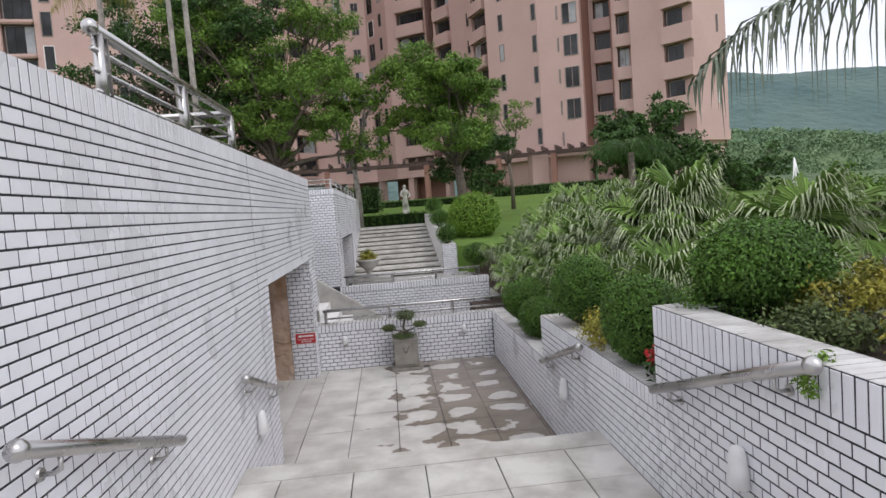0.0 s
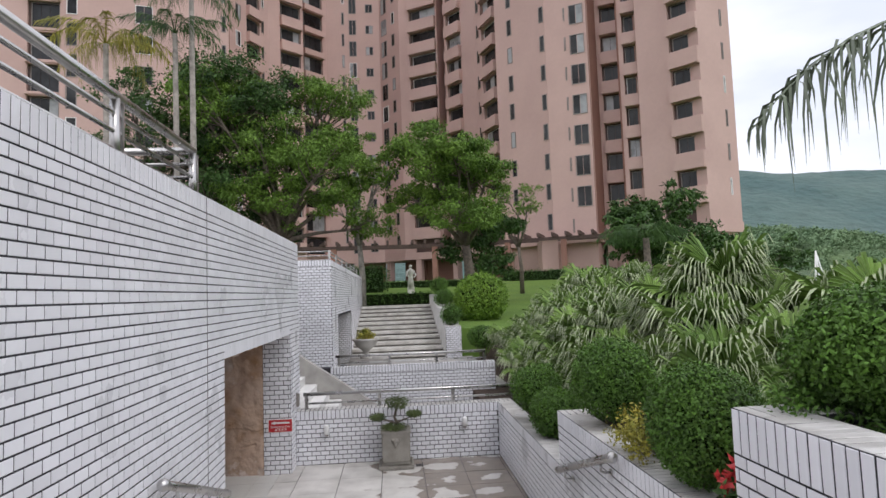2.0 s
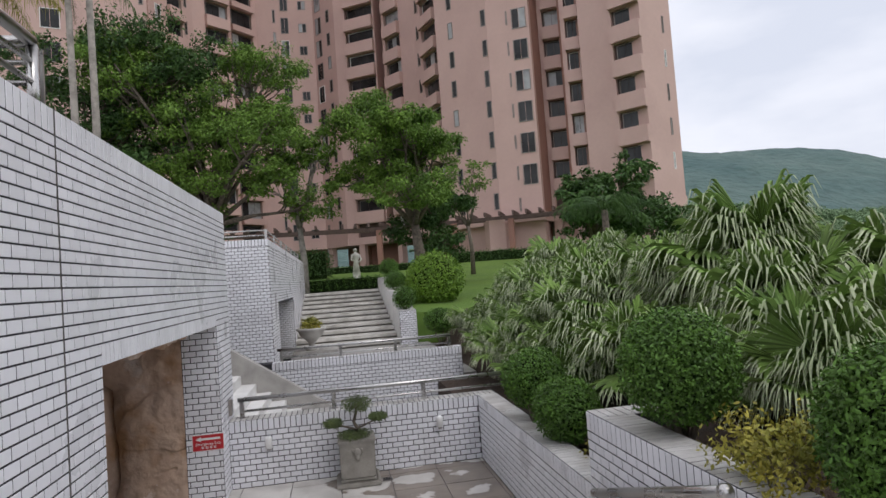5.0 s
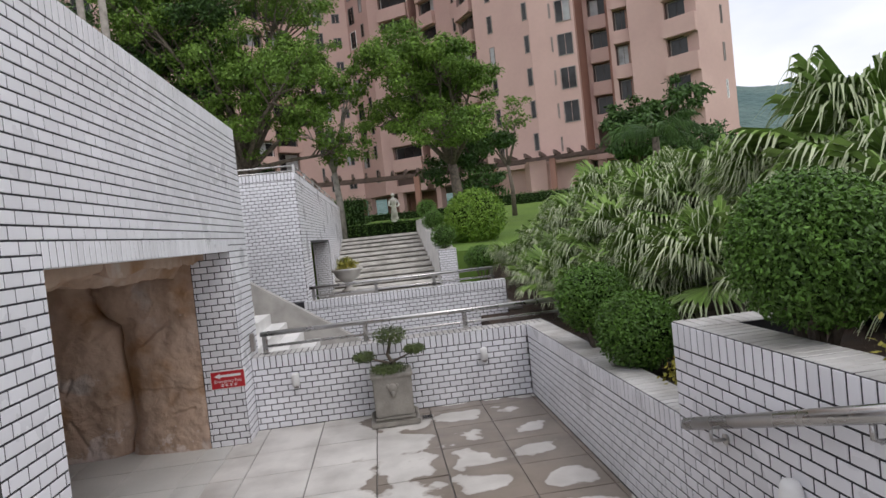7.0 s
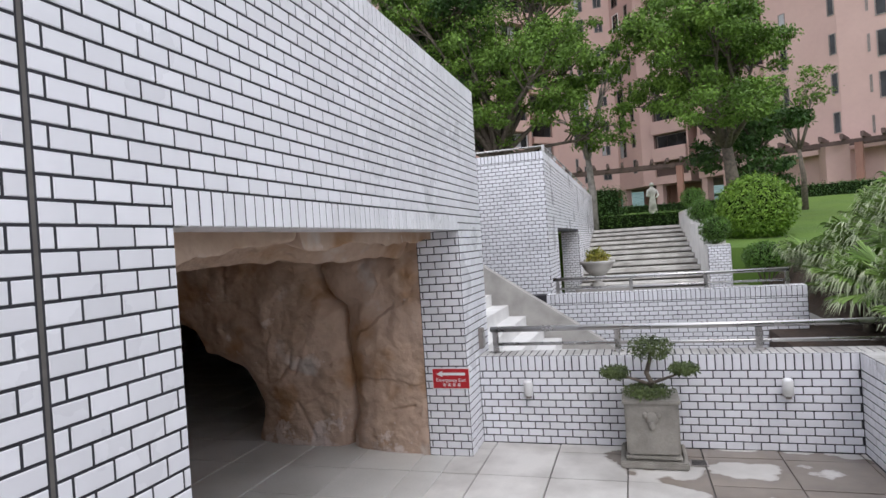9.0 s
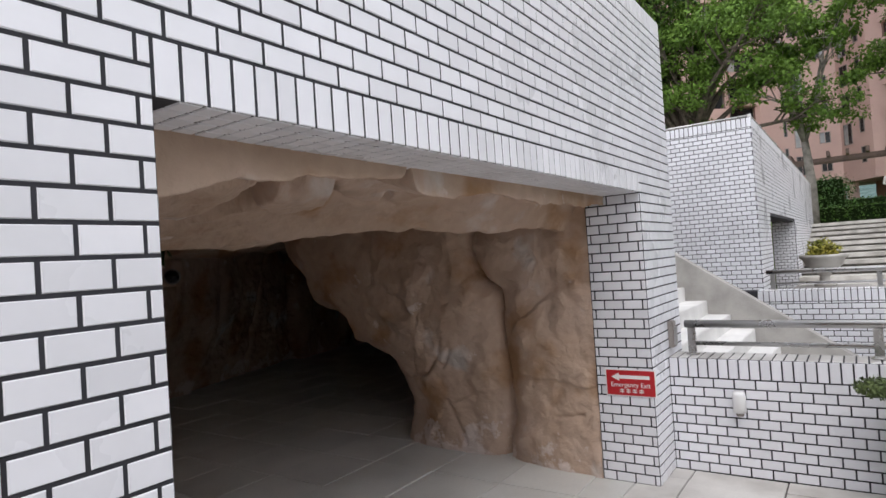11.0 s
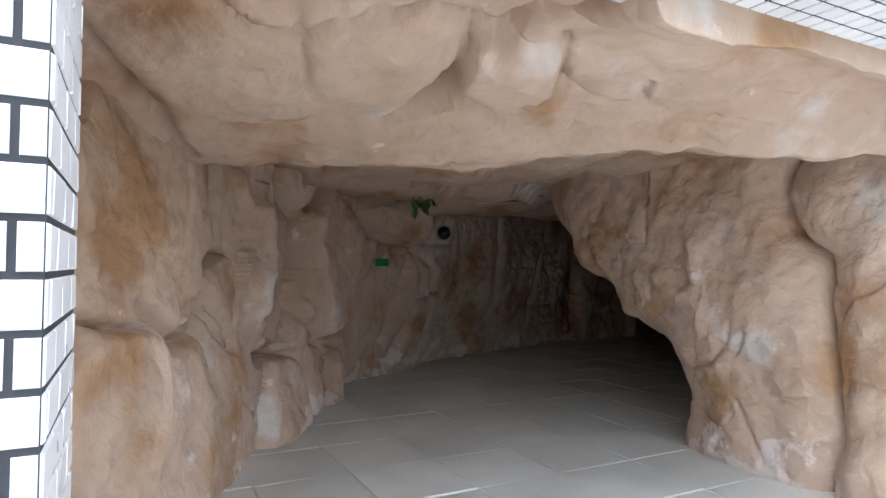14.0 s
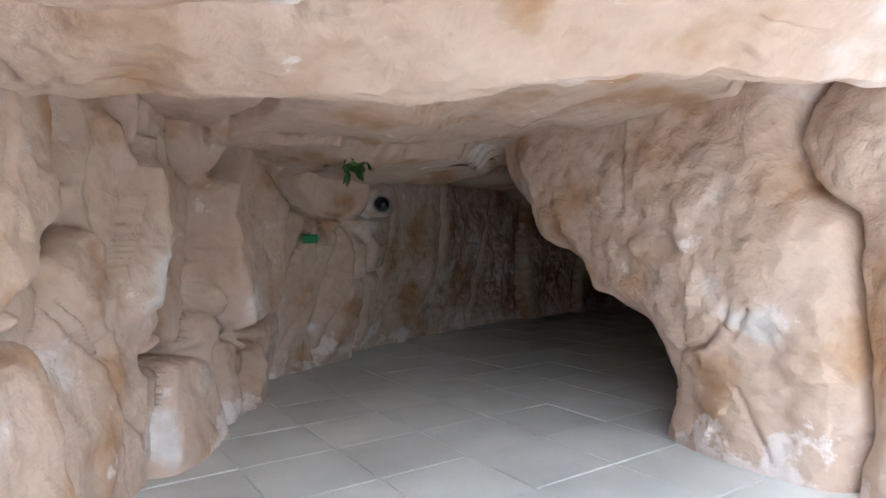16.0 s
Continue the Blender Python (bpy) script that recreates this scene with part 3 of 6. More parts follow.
part("bars", bm, WHITE, sg)

# ---- pot with a cloud-pruned shrub ----
rng = np.random.default_rng(5)
pot = thing("planter_pot", "square grey cast stone planter pot on the terrace", "planter", (0.09, 11.33, 0.0))
part("base", boxed(-0.29, 0.29, -0.27, 0.27, 0.0, 0.06, 0.012), STONE, pot)
part("moulding", boxed(-0.255, 0.255, -0.24, 0.24, 0.06, 0.10, 0.02), STONE, pot)
bm = boxed(-0.235, 0.235, -0.22, 0.22, 0.10, 0.60, 0.02)
for v in bm.verts:
    k = 1 - 0.10 * (0.6 - v.co.z) / 0.5 if v.co.z > 0.3 else 0.97
    v.co.x *= k
    v.co.y *= k
part("body", bm, STONE, pot)
part("rim", boxed(-0.25, 0.25, -0.235, 0.235, 0.565, 0.605, 0.01), STONE, pot)
bm = bmesh.new()
bmesh.ops.create_uvsphere(bm, u_segments=12, v_segments=8, radius=0.055, matrix=Matrix.Translation((0, -0.222, 0.44)) @ Matrix.Diagonal((1, 0.5, 1.1, 1)))
bmesh.ops.create_uvsphere(bm, u_segments=10, v_segments=6, radius=0.028, matrix=Matrix.Translation((0, -0.25, 0.38)) @ Matrix.Diagonal((1, 0.7, 1.4, 1)))
bmesh.ops.create_uvsphere(bm, u_segments=10, v_segments=6, radius=0.024, matrix=Matrix.Translation((-0.055, -0.222, 0.47)) @ Matrix.Diagonal((1, 0.6, 1.2, 1)))
bmesh.ops.create_uvsphere(bm, u_segments=10, v_segments=6, radius=0.024, matrix=Matrix.Translation((0.055, -0.222, 0.47)) @ Matrix.Diagonal((1, 0.6, 1.2, 1)))
part("relief_ornament", bm, STONE, pot, smooth=True)
bon = thing("bonsai_shrub", "cloud-pruned green shrub in a stone pot", "shrub", (0.09, 11.33, 0.6))
bm = bmesh.new()
tube(bm, [(0, 0, -0.02), (0.03, 0, 0.1), (-0.02, 0.01, 0.2), (0.02, 0, 0.33), (0.02, 0, 0.45)], [0.03, 0.026, 0.022, 0.018, 0.01], 8)
part("trunk", bm, BARK, bon, smooth=True)
for px, py, pz in ((-0.28, -0.03, 0.2), (0.29, 0.02, 0.2), (0.04, -0.2, 0.16)):
    part("branch", tube(bmesh.new(), [(0, 0, 0.1), (px * 0.5, py * 0.5, pz * 0.75), (px, py, pz)], [0.018, 0.013, 0.007], 7), BARK, bon, smooth=True)
for c, r, fl in (((0.03, 0, 0.44), 0.215, 0.55), ((-0.30, -0.03, 0.22), 0.14, 0.45), ((0.31, 0.02, 0.24), 0.14, 0.42), ((-0.02, -0.08, 0.06), 0.23, 0.25)):
    v, f = leaf_cloud(rng, [c], [r], 1500, 0.028, flat=fl, shell=0.3)
    part_ob = link_mesh("foliage_pad", v, f, LEAF_O, bon)


drain = thing("floor_drain", "small dark metal floor drain in the terrace", "drain", (0.47, 11.27, 0.0))
part("frame", boxed(-0.075, 0.075, -0.075, 0.075, 0.0, 0.004), FRAMEM, drain)
for i in range(5):
    part("bar", boxed(-0.06, 0.06, -0.058 + 0.026 * i, -0.046 + 0.026 * i, 0.004, 0.007), BLACKP, drain)

# ---- balustrade on the long wall ----
bal = thing("balustrade", "grey tubular metal balustrade on top of the long wall", "railing", (0, 0, 0))
BX, BA, BB = WL - 0.2, 3.66, 6.98
for xa, ya, xb, yb in ((BX, BA, BX, BB), (BX, BB, -4.4, BB), (-3.2, BA + 0.1, -3.2, BB)):
    d = Vector((xb - xa, yb - ya, 0)).normalized()
    part("top_rail", tube(bmesh.new(), [(xa, ya, TOP + 0.49), (xb, yb, TOP + 0.49)], 0.038, 14), STEEL, bal, smooth=True)
    for z in (0.10, 0.23, 0.36):
        part("mid_rail", tube(bmesh.new(), [(xa, ya, TOP + z), (xb, yb, TOP + z)], 0.018, 8), STEEL, bal, smooth=True)
bm = bmesh.new()
bmesh.ops.create_uvsphere(bm, u_segments=14, v_segments=10, radius=0.05, matrix=Matrix.Translation((BX, BA, TOP + 0.49)))
part("ball_end", bm, STEEL, bal, smooth=True)
for x, y in ((BX, BA + 0.09), (BX, 5.32), (BX, BB), (-3.2, BA + 0.2), (-3.2, 5.3), (-3.2, BB), (-4.38, BB)):
    part("post", tube(bmesh.new(), [(x, y, TOP - 0.06), (x, y, TOP + 0.47)], 0.036, 12), STEEL, bal, smooth=True)
    part("post", boxed(x - 0.03, x + 0.03, y + 0.07, y + 0.085, TOP - 0.06, TOP + 0.47), STEEL, bal)

# ---- upper terrace over the cave ----
# Slab over the cave also blocks daylight; side and near masses are unseen additions.
up = part("upper_terrace", boxed(-14, WL - JAMB, -6, YE, 3.0, TOP - 0.05), CONC)
tagged(up, "concrete upper terrace over the cave", "terrace", kind="structure")
part("upper_slab", boxed(-14, -3.9, YE, 19, 3.0, TOP - 0.05), CONC, up)
part("side_mass", boxed(-14, -12, -6, 19, -0.4, 3.0), CONC, up)
part("near_mass", boxed(-12, WL - JAMB, -6, 6.2, -0.4, 3.0), CONC, up)

back = part("wall_behind", boxed(-2.1, 6, -6.3, -6.0, -0.4, 2.6), CONC)
tagged(back, "plain concrete wall behind the upper walk", "wall", kind="structure")

# ---- stairs between the low walls ----
st = part("side_stairs", boxed(-4.6, 1.9, 12.1, 16.3, -1.0, -0.75), CONC)
tagged(st, "pale concrete stairs with a sloping parapet between low walls", "stairs", kind="structure")
bm = bmesh.new()
sl = (1.65 - 0.52) / 1.66
pa = [(-4.2, 1.65 + sl * 1.99), (0.75, 0.52 - sl * 1.3), (0.75, -0.9), (-4.2, -0.9)]
fr = [bm.verts.new((x, 15.0, z)) for x, z in pa]
bk = [bm.verts.new((x, 15.22, z)) for x, z in pa]
bm.faces.new(fr)
bm.faces.new(list(reversed(bk)))
for i in range(4):
    bm.faces.new((fr[i], bk[i], bk[(i + 1) % 4], fr[(i + 1) % 4]))
bmesh.ops.recalc_face_normals(bm, faces=bm.faces[:])
part("parapet", bm, CONC, st)
for i in range(15):
    x = 0.5 - 0.27 * i
    part("step", boxed(x - 0.3, x, 12.2, 15.0, -0.9, -0.72 + 0.18 * (i + 1), 0.008), PAINTW, st)

# ---- cave ----


def to_line(pts, line, flat):
    """Distance of every point from a polyline; flat names the axes that count."""
    best = np.full(len(pts), 9.0)
    q = pts[:, flat]
    for a, b in zip(line, line[1:]):
        a, b = np.array(a, float), np.array(b, float)
        d = b - a
        t = np.clip(((q - a) @ d) / (d @ d), 0, 1)
        best = np.minimum(best, np.linalg.norm(q - a - t[:, None] * d, axis=1))
    return best


def inside(pts, ring, flat):
    """How deep each point lies inside a convex ring, in metres; negative outside."""
    q = pts[:, flat]
    c = np.mean(ring, axis=0)
    deep = np.full(len(q), 9.0)
    for a, b in zip(ring, ring[1:] + ring[:1]):
        a, b = np.array(a, float), np.array(b, float)
        n = np.array((-(b - a)[1], (b - a)[0])) / np.linalg.norm(b - a)
        n = n if (c - a) @ n > 0 else -n
        deep = np.minimum(deep, (q - a) @ n)
    return deep


def relief(pts, amp, seeds, seed, cracks=(), plates=(), flat=(0, 1)):
    """Relief of angular blocks, each with its own slight tilt, narrow creases between them, drawn cracks and fine unevenness."""
    flat = list(flat)
    vec = [Vector(q) for q in pts.tolist()]
    off = Vector((seed, 0, 0))
    warp = np.array([noise.noise_vector(v * 2.3 + off) for v in vec])
    q = pts + 0.06 * warp + 0.03 * np.array([noise.noise_vector(v * 7.0) for v in vec])
    dist = np.stack([np.sqrt((q[:, 0] - c[0]) ** 2 + (q[:, 1] - c[1]) ** 2 + ((q[:, 2] - c[2]) * c[4]) ** 2) / c[3] for c in seeds], 1)
    group = np.array([c[6] if len(c) > 6 else 100 + k for k, c in enumerate(seeds)])
    own = dist.argmin(1)
    first = dist.min(1)
    other = np.where(group[None, :] == group[own][:, None], 99.0, dist)
    oth = other.argmin(1)
    gap = np.minimum(other.min(1) - first, 5.0)
    r = amp * (1 - (1 - np.minimum(1.0, gap / 0.26)) ** 2.4)
    rg = np.random.default_rng(int(seed * 10))
    stand = np.array([c[5] for c in seeds])
    tilt = rg.normal(size=(len(seeds), 3)) * 0.10
    at = np.array([c[:3] for c in seeds])
    for q_ in set(group.tolist()):
        mates = group == q_
        tilt[mates], at[mates] = tilt[mates][0] * (1.0 if mates.sum() < 3 else 0.4), at[mates].mean(0)
    e = np.minimum(1.0, gap / 0.07)
    level = stand[own] + np.clip(((pts - at[own]) * tilt[own]).sum(1), -0.07, 0.07)
    r += level * (0.5 + 0.5 * e) + stand[oth] * (0.5 - 0.5 * e)
    r -= 0.075 * np.clip(1 - gap / 0.055, 0, 1)
    for line, deep, wide in cracks:
        d = to_line(pts + 0.03 * warp, line, flat)
        r -= deep * np.exp(-(d / wide) ** 2)
    for ring, lift, soft in plates:
        d = inside(pts + 0.03 * warp, ring, flat)
        r += lift * np.clip(d / soft, 0, 1) ** 0.6
    n1 = np.array([noise.fractal(v * 1.2 + off, 1.0, 2.0, 2) for v in vec])
    n2 = np.array([noise.fractal(v * 3.4 - off, 1.0, 2.0, 3) for v in vec])
    n3 = np.array([noise.ridged_multi_fractal(v * 2.6 + off, 0.9, 2.1, 4, 1.0, 2.0) for v in vec])
    n4 = np.array([noise.turbulence(v * 7.0, 3, True) for v in vec])
    return r + 0.055 * n1 + 0.030 * n2 + 0.011 * (n3 - 1.0) + 0.012 * n4


def rock_sheet(name, rails, nu, nv, amp, seeds, seed, parent, flip=False, ease=True, way=None, dense=1.0, cracks=(), plates=(), flat=(0, 1), sink=0.0):
    """A rock face lofted through polylines, roughened along its normals; dense above 1 puts more of it near the start, sink sets it back."""
    def along(line, t):
        seg = [(Vector(b) - Vector(a)).length for a, b in zip(line, line[1:])]
        s = t * sum(seg)
        for i, q in enumerate(seg):
            if s <= q or i == len(seg) - 1:
                return Vector(line[i]).lerp(Vector(line[i + 1]), min(1.0, s / q))
            s -= q
    rows = [np.array([along(l, (i / (nu - 1)) ** dense) for i in range(nu)]) for l in rails]
    grid = []
    m = len(rows) - 1
    for j in range(nv):
        t = j / (nv - 1) * m
        k = min(m - 1, int(t))
        fz = t - k
        fz = fz * fz * (3 - 2 * fz) if ease else fz
        grid.append(rows[k] * (1 - fz) + rows[k + 1] * fz)
    grid = np.array(grid)
    if way:
        nrm = np.tile(np.array(way, float), (nv, nu, 1))
    else:
        nrm = np.cross(np.gradient(grid, axis=1), np.gradient(grid, axis=0))
        nrm /= np.maximum(np.linalg.norm(nrm, axis=2), 1e-9)[..., None]
        nrm = -nrm if flip else nrm
    pts = grid.reshape(-1, 3)
    r = relief(pts, amp, seeds, seed, cracks, plates, flat) - sink
    vs = (pts + nrm.reshape(-1, 3) * r[:, None]).tolist()
    fs = []
    for j in range(nv - 1):
        for i in range(nu - 1):
            a = j * nu + i
            q = (a, a + 1, a + nu + 1, a + nu)
            fs.append(tuple(reversed(q)) if flip else q)
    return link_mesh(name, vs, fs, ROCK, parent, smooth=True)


cave = thing("cave_rock", "tan painted artificial rock lining a cave", "rock", (0, 0, 0), kind="structure")
base_l = [(-2.06, 7.16), (-2.5, 7.02), (-3.2, 7.05), (-4.3, 7.60), (-5.25, 8.02), (-6.25, 8.58), (-7.35, 9.30), (-8.15, 9.98), (-8.62, 10.8), (-9.12, 11.8), (-9.62, 13.3), (-10.1, 15.6), (-10.3, 18.5)]
waist = [(-2.06, 7.14), (-2.5, 7.0), (-3.25, 6.98), (-4.35, 7.52), (-5.35, 7.95), (-6.35, 8.55), (-7.05, 9.20), (-7.55, 9.95), (-7.78, 10.9), (-8.5, 11.9), (-9.3, 13.3), (-10.0, 15.6), (-10.3, 18.5)]
lean = [(-2.06, 7.10), (-2.5, 6.95), (-3.25, 6.9), (-4.35, 7.45), (-5.35, 7.9), (-6.25, 8.6), (-6.9, 9.25), (-7.35, 9.95), (-7.6, 10.9), (-8.3, 11.9), (-9.2, 13.3), (-10.0, 15.6), (-10.3, 18.5)]
# blocks: x, y, z, reach, upright squash, stand-out, group
blocks_l = [(-2.3, 7.1, 0.3, 0.5, 0.8, 0.04), (-2.35, 7.0, 1.35, 0.5, 0.6, 0.02), (-2.4, 7.0, 2.3, 0.45, 0.8, 0.0), (-3.0, 7.05, 1.5, 0.45, 0.7, 0.02),
            (-3.05, 7.1, 0.45, 0.5, 0.8, 0.14), (-3.2, 7.0, 2.2, 0.4, 0.8, 0.04),
            (-3.85, 7.30, 1.95, 0.5, 0.7, 0.19, 1), (-4.25, 7.50, 1.75, 0.5, 0.75, 0.21, 1), (-4.15, 7.45, 1.35, 0.34, 0.9, 0.19, 1), (-4.5, 7.6, 2.1, 0.4, 0.8, 0.19, 1), (-3.75, 7.25, 1.45, 0.32, 0.8, 0.16, 1),
            (-4.05, 7.42, 0.45, 0.62, 0.9, 0.24, 2), (-3.7, 7.25, 0.7, 0.45, 0.9, 0.21, 2), (-4.85, 7.79, 0.55, 0.42, 0.6, 0.14), (-4.68, 7.70, 1.10, 0.24, 0.6, 0.04),
            (-5.15, 7.88, 1.22, 0.34, 0.8, 0.14), (-5.05, 7.82, 1.85, 0.3, 0.5, -0.06), (-5.45, 8.00, 1.85, 0.36, 0.6, 0.06, 3), (-5.68, 8.14, 1.45, 0.28, 0.45, 0.19, 3), (-5.55, 8.10, 0.80, 0.34, 0.6, 0.14, 3),
            (-6.15, 8.47, 1.60, 0.4, 0.5, 0.03), (-6.05, 8.45, 0.24, 0.38, 1.0, 0.28), (-6.35, 8.62, 2.25, 0.34, 1.0, 0.17), (-6.55, 8.78, 0.42, 0.32, 0.8, 0.23), (-6.92, 9.02, 0.35, 0.28, 0.9, 0.14),
            (-6.95, 9.12, 1.50, 0.52, 0.36, 0.23), (-7.45, 9.62, 0.40, 0.34, 0.6, 0.06), (-7.35, 9.85, 1.30, 0.36, 0.45, -0.02), (-7.50, 10.15, 2.00, 0.42, 1.5, 0.17), (-7.85, 10.98, 1.88, 0.22, 1.0, 0.17),
            (-7.80, 10.15, 0.85, 0.34, 0.35, 0.02), (-7.95, 10.58, 0.80, 0.26, 0.35, 0.06), (-8.2, 11.0, 0.65, 0.40, 0.55, 0.05), (-8.05, 11.05, 1.4, 0.40, 0.5, -0.02),
            (-8.7, 12.0, 1.1, 0.8, 0.6, 0.0), (-9.25, 13.1, 1.2, 0.9, 0.5, 0.02), (-9.7, 14.4, 0.9, 0.8, 0.6, -0.08), (-10.0, 16.0, 1.2, 0.9, 0.7, 0.0), (-10.3, 17.6, 1.0, 0.9, 0.7, 0.0)]
tall_slab = [(-6.70, 2.33), (-7.08, 2.11), (-7.28, 1.85), (-7.40, 0.80), (-6.67, 0.74), (-6.52, 1.19), (-6.48, 1.96)]
wall_cracks = [([(-5.70, 0.68), (-6.04, 0.72), (-6.36, 0.62)], 0.24, 0.05), (tall_slab + tall_slab[:1], 0.12, 0.03),
               ([(-3.90, 1.22), (-4.08, 1.13), (-4.22, 1.03), (-4.53, 1.26), (-4.82, 1.44), (-5.02, 1.49), (-4.90, 1.67), (-4.83, 2.06)], 0.14, 0.035),
               ([(-4.73, 1.38), (-4.96, 1.15), (-5.29, 0.81)], 0.08, 0.03), ([(-5.23, 0.61), (-5.52, 0.33)], 0.12, 0.02), ([(-5.46, 2.09), (-5.69, 1.86), (-5.84, 1.55), (-5.71, 1.24), (-5.58, 1.02)], -0.09, 0.07),
               ([(-5.98, 2.13), (-6.19, 1.79), (-6.17, 1.48), (-6.07, 1.05), (-5.68, 0.75)], 0.09, 0.03), ([(-6.50, 0.62), (-6.54, 0.0)], 0.10, 0.03), ([(-6.58, 0.71), (-7.12, 0.59), (-7.44, 0.0)], 0.10, 0.03),
               ([(-7.14, 2.18), (-7.36, 1.82), (-7.69, 1.74), (-7.72, 2.10)], 0.09, 0.03), ([(-7.61, 1.66), (-7.80, 1.1), (-8.2, 0.1)], 0.09, 0.04), ([(-7.70, 1.57), (-8.20, 0.93), (-8.6, 0.1)], 0.09, 0.04),
               ([(-7.88, 0.55), (-7.80, 0.0)], 0.07, 0.03), ([(-9.75, 2.3), (-9.95, 0.0)], 0.14, 0.06), ([(-5.96, 2.28), (-6.18, 2.06), (-6.45, 1.96)], 0.12, 0.03), ([(-4.42, 2.1), (-4.35, 1.7), (-4.2, 1.4)], 0.04, 0.03),
               ([(-6.12, 1.45), (-6.3, 1.47)], 0.06, 0.02), ([(-5.3, 1.0), (-5.42, 1.5), (-5.36, 1.9)], 0.05, 0.04)]
rock_sheet("back_wall", [[(x, y, -0.1) for x, y in base_l], [(x, y, 1.4) for x, y in waist], [(x, y, 2.8) for x, y in lean]], 620, 170, 0.13, blocks_l, 3.0, cave, dense=1.25,
           cracks=wall_cracks, plates=[(tall_slab, 0.10, 0.08)], flat=(0, 2), sink=0.13)


def pillar_line(z, edge, y):
    return [(-2.06, 11.36, z), (-2.6, 11.34, z), (-3.1, y + 0.04, z), (edge + 0.35, y + 0.02, z), (edge, y + 0.12, z), (edge - 0.10, y + 0.45, z), (edge - 0.25, y + 1.2, z), (edge - 0.4, y + 3.5, z), (edge - 0.5, 18.5, z)]


blocks_r = [(-3.85, 11.2, 1.9, 0.8, 0.8, 0.02, 1), (-3.5, 11.2, 1.1, 0.7, 0.6, 0.02, 1), (-3.3, 11.3, 0.2, 0.55, 0.8, 0.0, 1), (-5.0, 11.3, 2.0, 0.8, 1.0, 0.0, 1), (-4.2, 11.6, 1.2, 0.7, 1.0, 0.0, 1),
            (-2.5, 11.3, 1.95, 0.72, 0.7, 0.0, 1), (-2.33, 11.3, 1.2, 0.55, 0.7, 0.02, 1), (-2.36, 11.3, 0.3, 0.55, 0.7, 0.0, 1),
            (-4.3, 13.2, 0.8, 1.0, 0.7, 0.0), (-5.6, 13.4, 2.0, 1.0, 0.7, 0.0), (-4.6, 15.4, 1.0, 1.2, 0.7, 0.0), (-4.8, 17.4, 1.0, 1.2, 0.7, 0.0)]
seam = [(-3.05, 2.3), (-3.17, 2.16), (-3.26, 1.93), (-3.20, 1.73), (-2.98, 1.54), (-2.95, 1.18), (-2.92, 0.80), (-2.94, 0.36), (-3.04, -0.05)]
pillar_cracks = [(seam, 0.13, 0.022), (seam, 0.09, 0.12), ([(-4.02, 0.70), (-3.82, 0.74), (-3.70, 0.88), (-3.62, 0.82), (-3.52, 1.0)], 0.04, 0.016), ([(-3.62, 1.05), (-3.66, 0.90)], 0.025, 0.014),
                 ([(-3.95, 1.62), (-3.93, 1.3), (-3.88, 1.02)], -0.03, 0.06), ([(-4.3, 1.35), (-4.1, 1.22)], -0.04, 0.10),
                 ([(-4.45, 1.65), (-4.2, 1.95)], -0.03, 0.10), ([(-3.6, 0.5), (-3.45, 0.1)], 0.025, 0.02), ([(-2.45, 0.45), (-2.2, 0.5)], 0.03, 0.014)]
rock_sheet("arch_pillar", [pillar_line(-0.1, -4.20, 11.44), pillar_line(0.30, -4.09, 11.42), pillar_line(0.68, -4.17, 11.36), pillar_line(1.05, -4.84, 11.34), pillar_line(1.5, -5.44, 11.32), pillar_line(2.0, -5.84, 11.30), pillar_line(2.75, -6.2, 11.25)],
           420, 170, 0.09, blocks_r, 8.0, cave, flip=True, ease=False, dense=1.3, cracks=pillar_cracks, flat=(0, 2))
ledge = [(-4.65, 6.7), (-4.45, 7.6), (-4.08, 8.4), (-3.58, 9.3), (-3.0, 10.0), (-2.5, 10.7), (-2.25, 11.3), (-2.2, 12.0)]


def roof_line(shift, z, mix=0.0, front=-1.95):
    return [(x * (1 - mix) + front * mix + shift, y, z) for x, y in ledge]


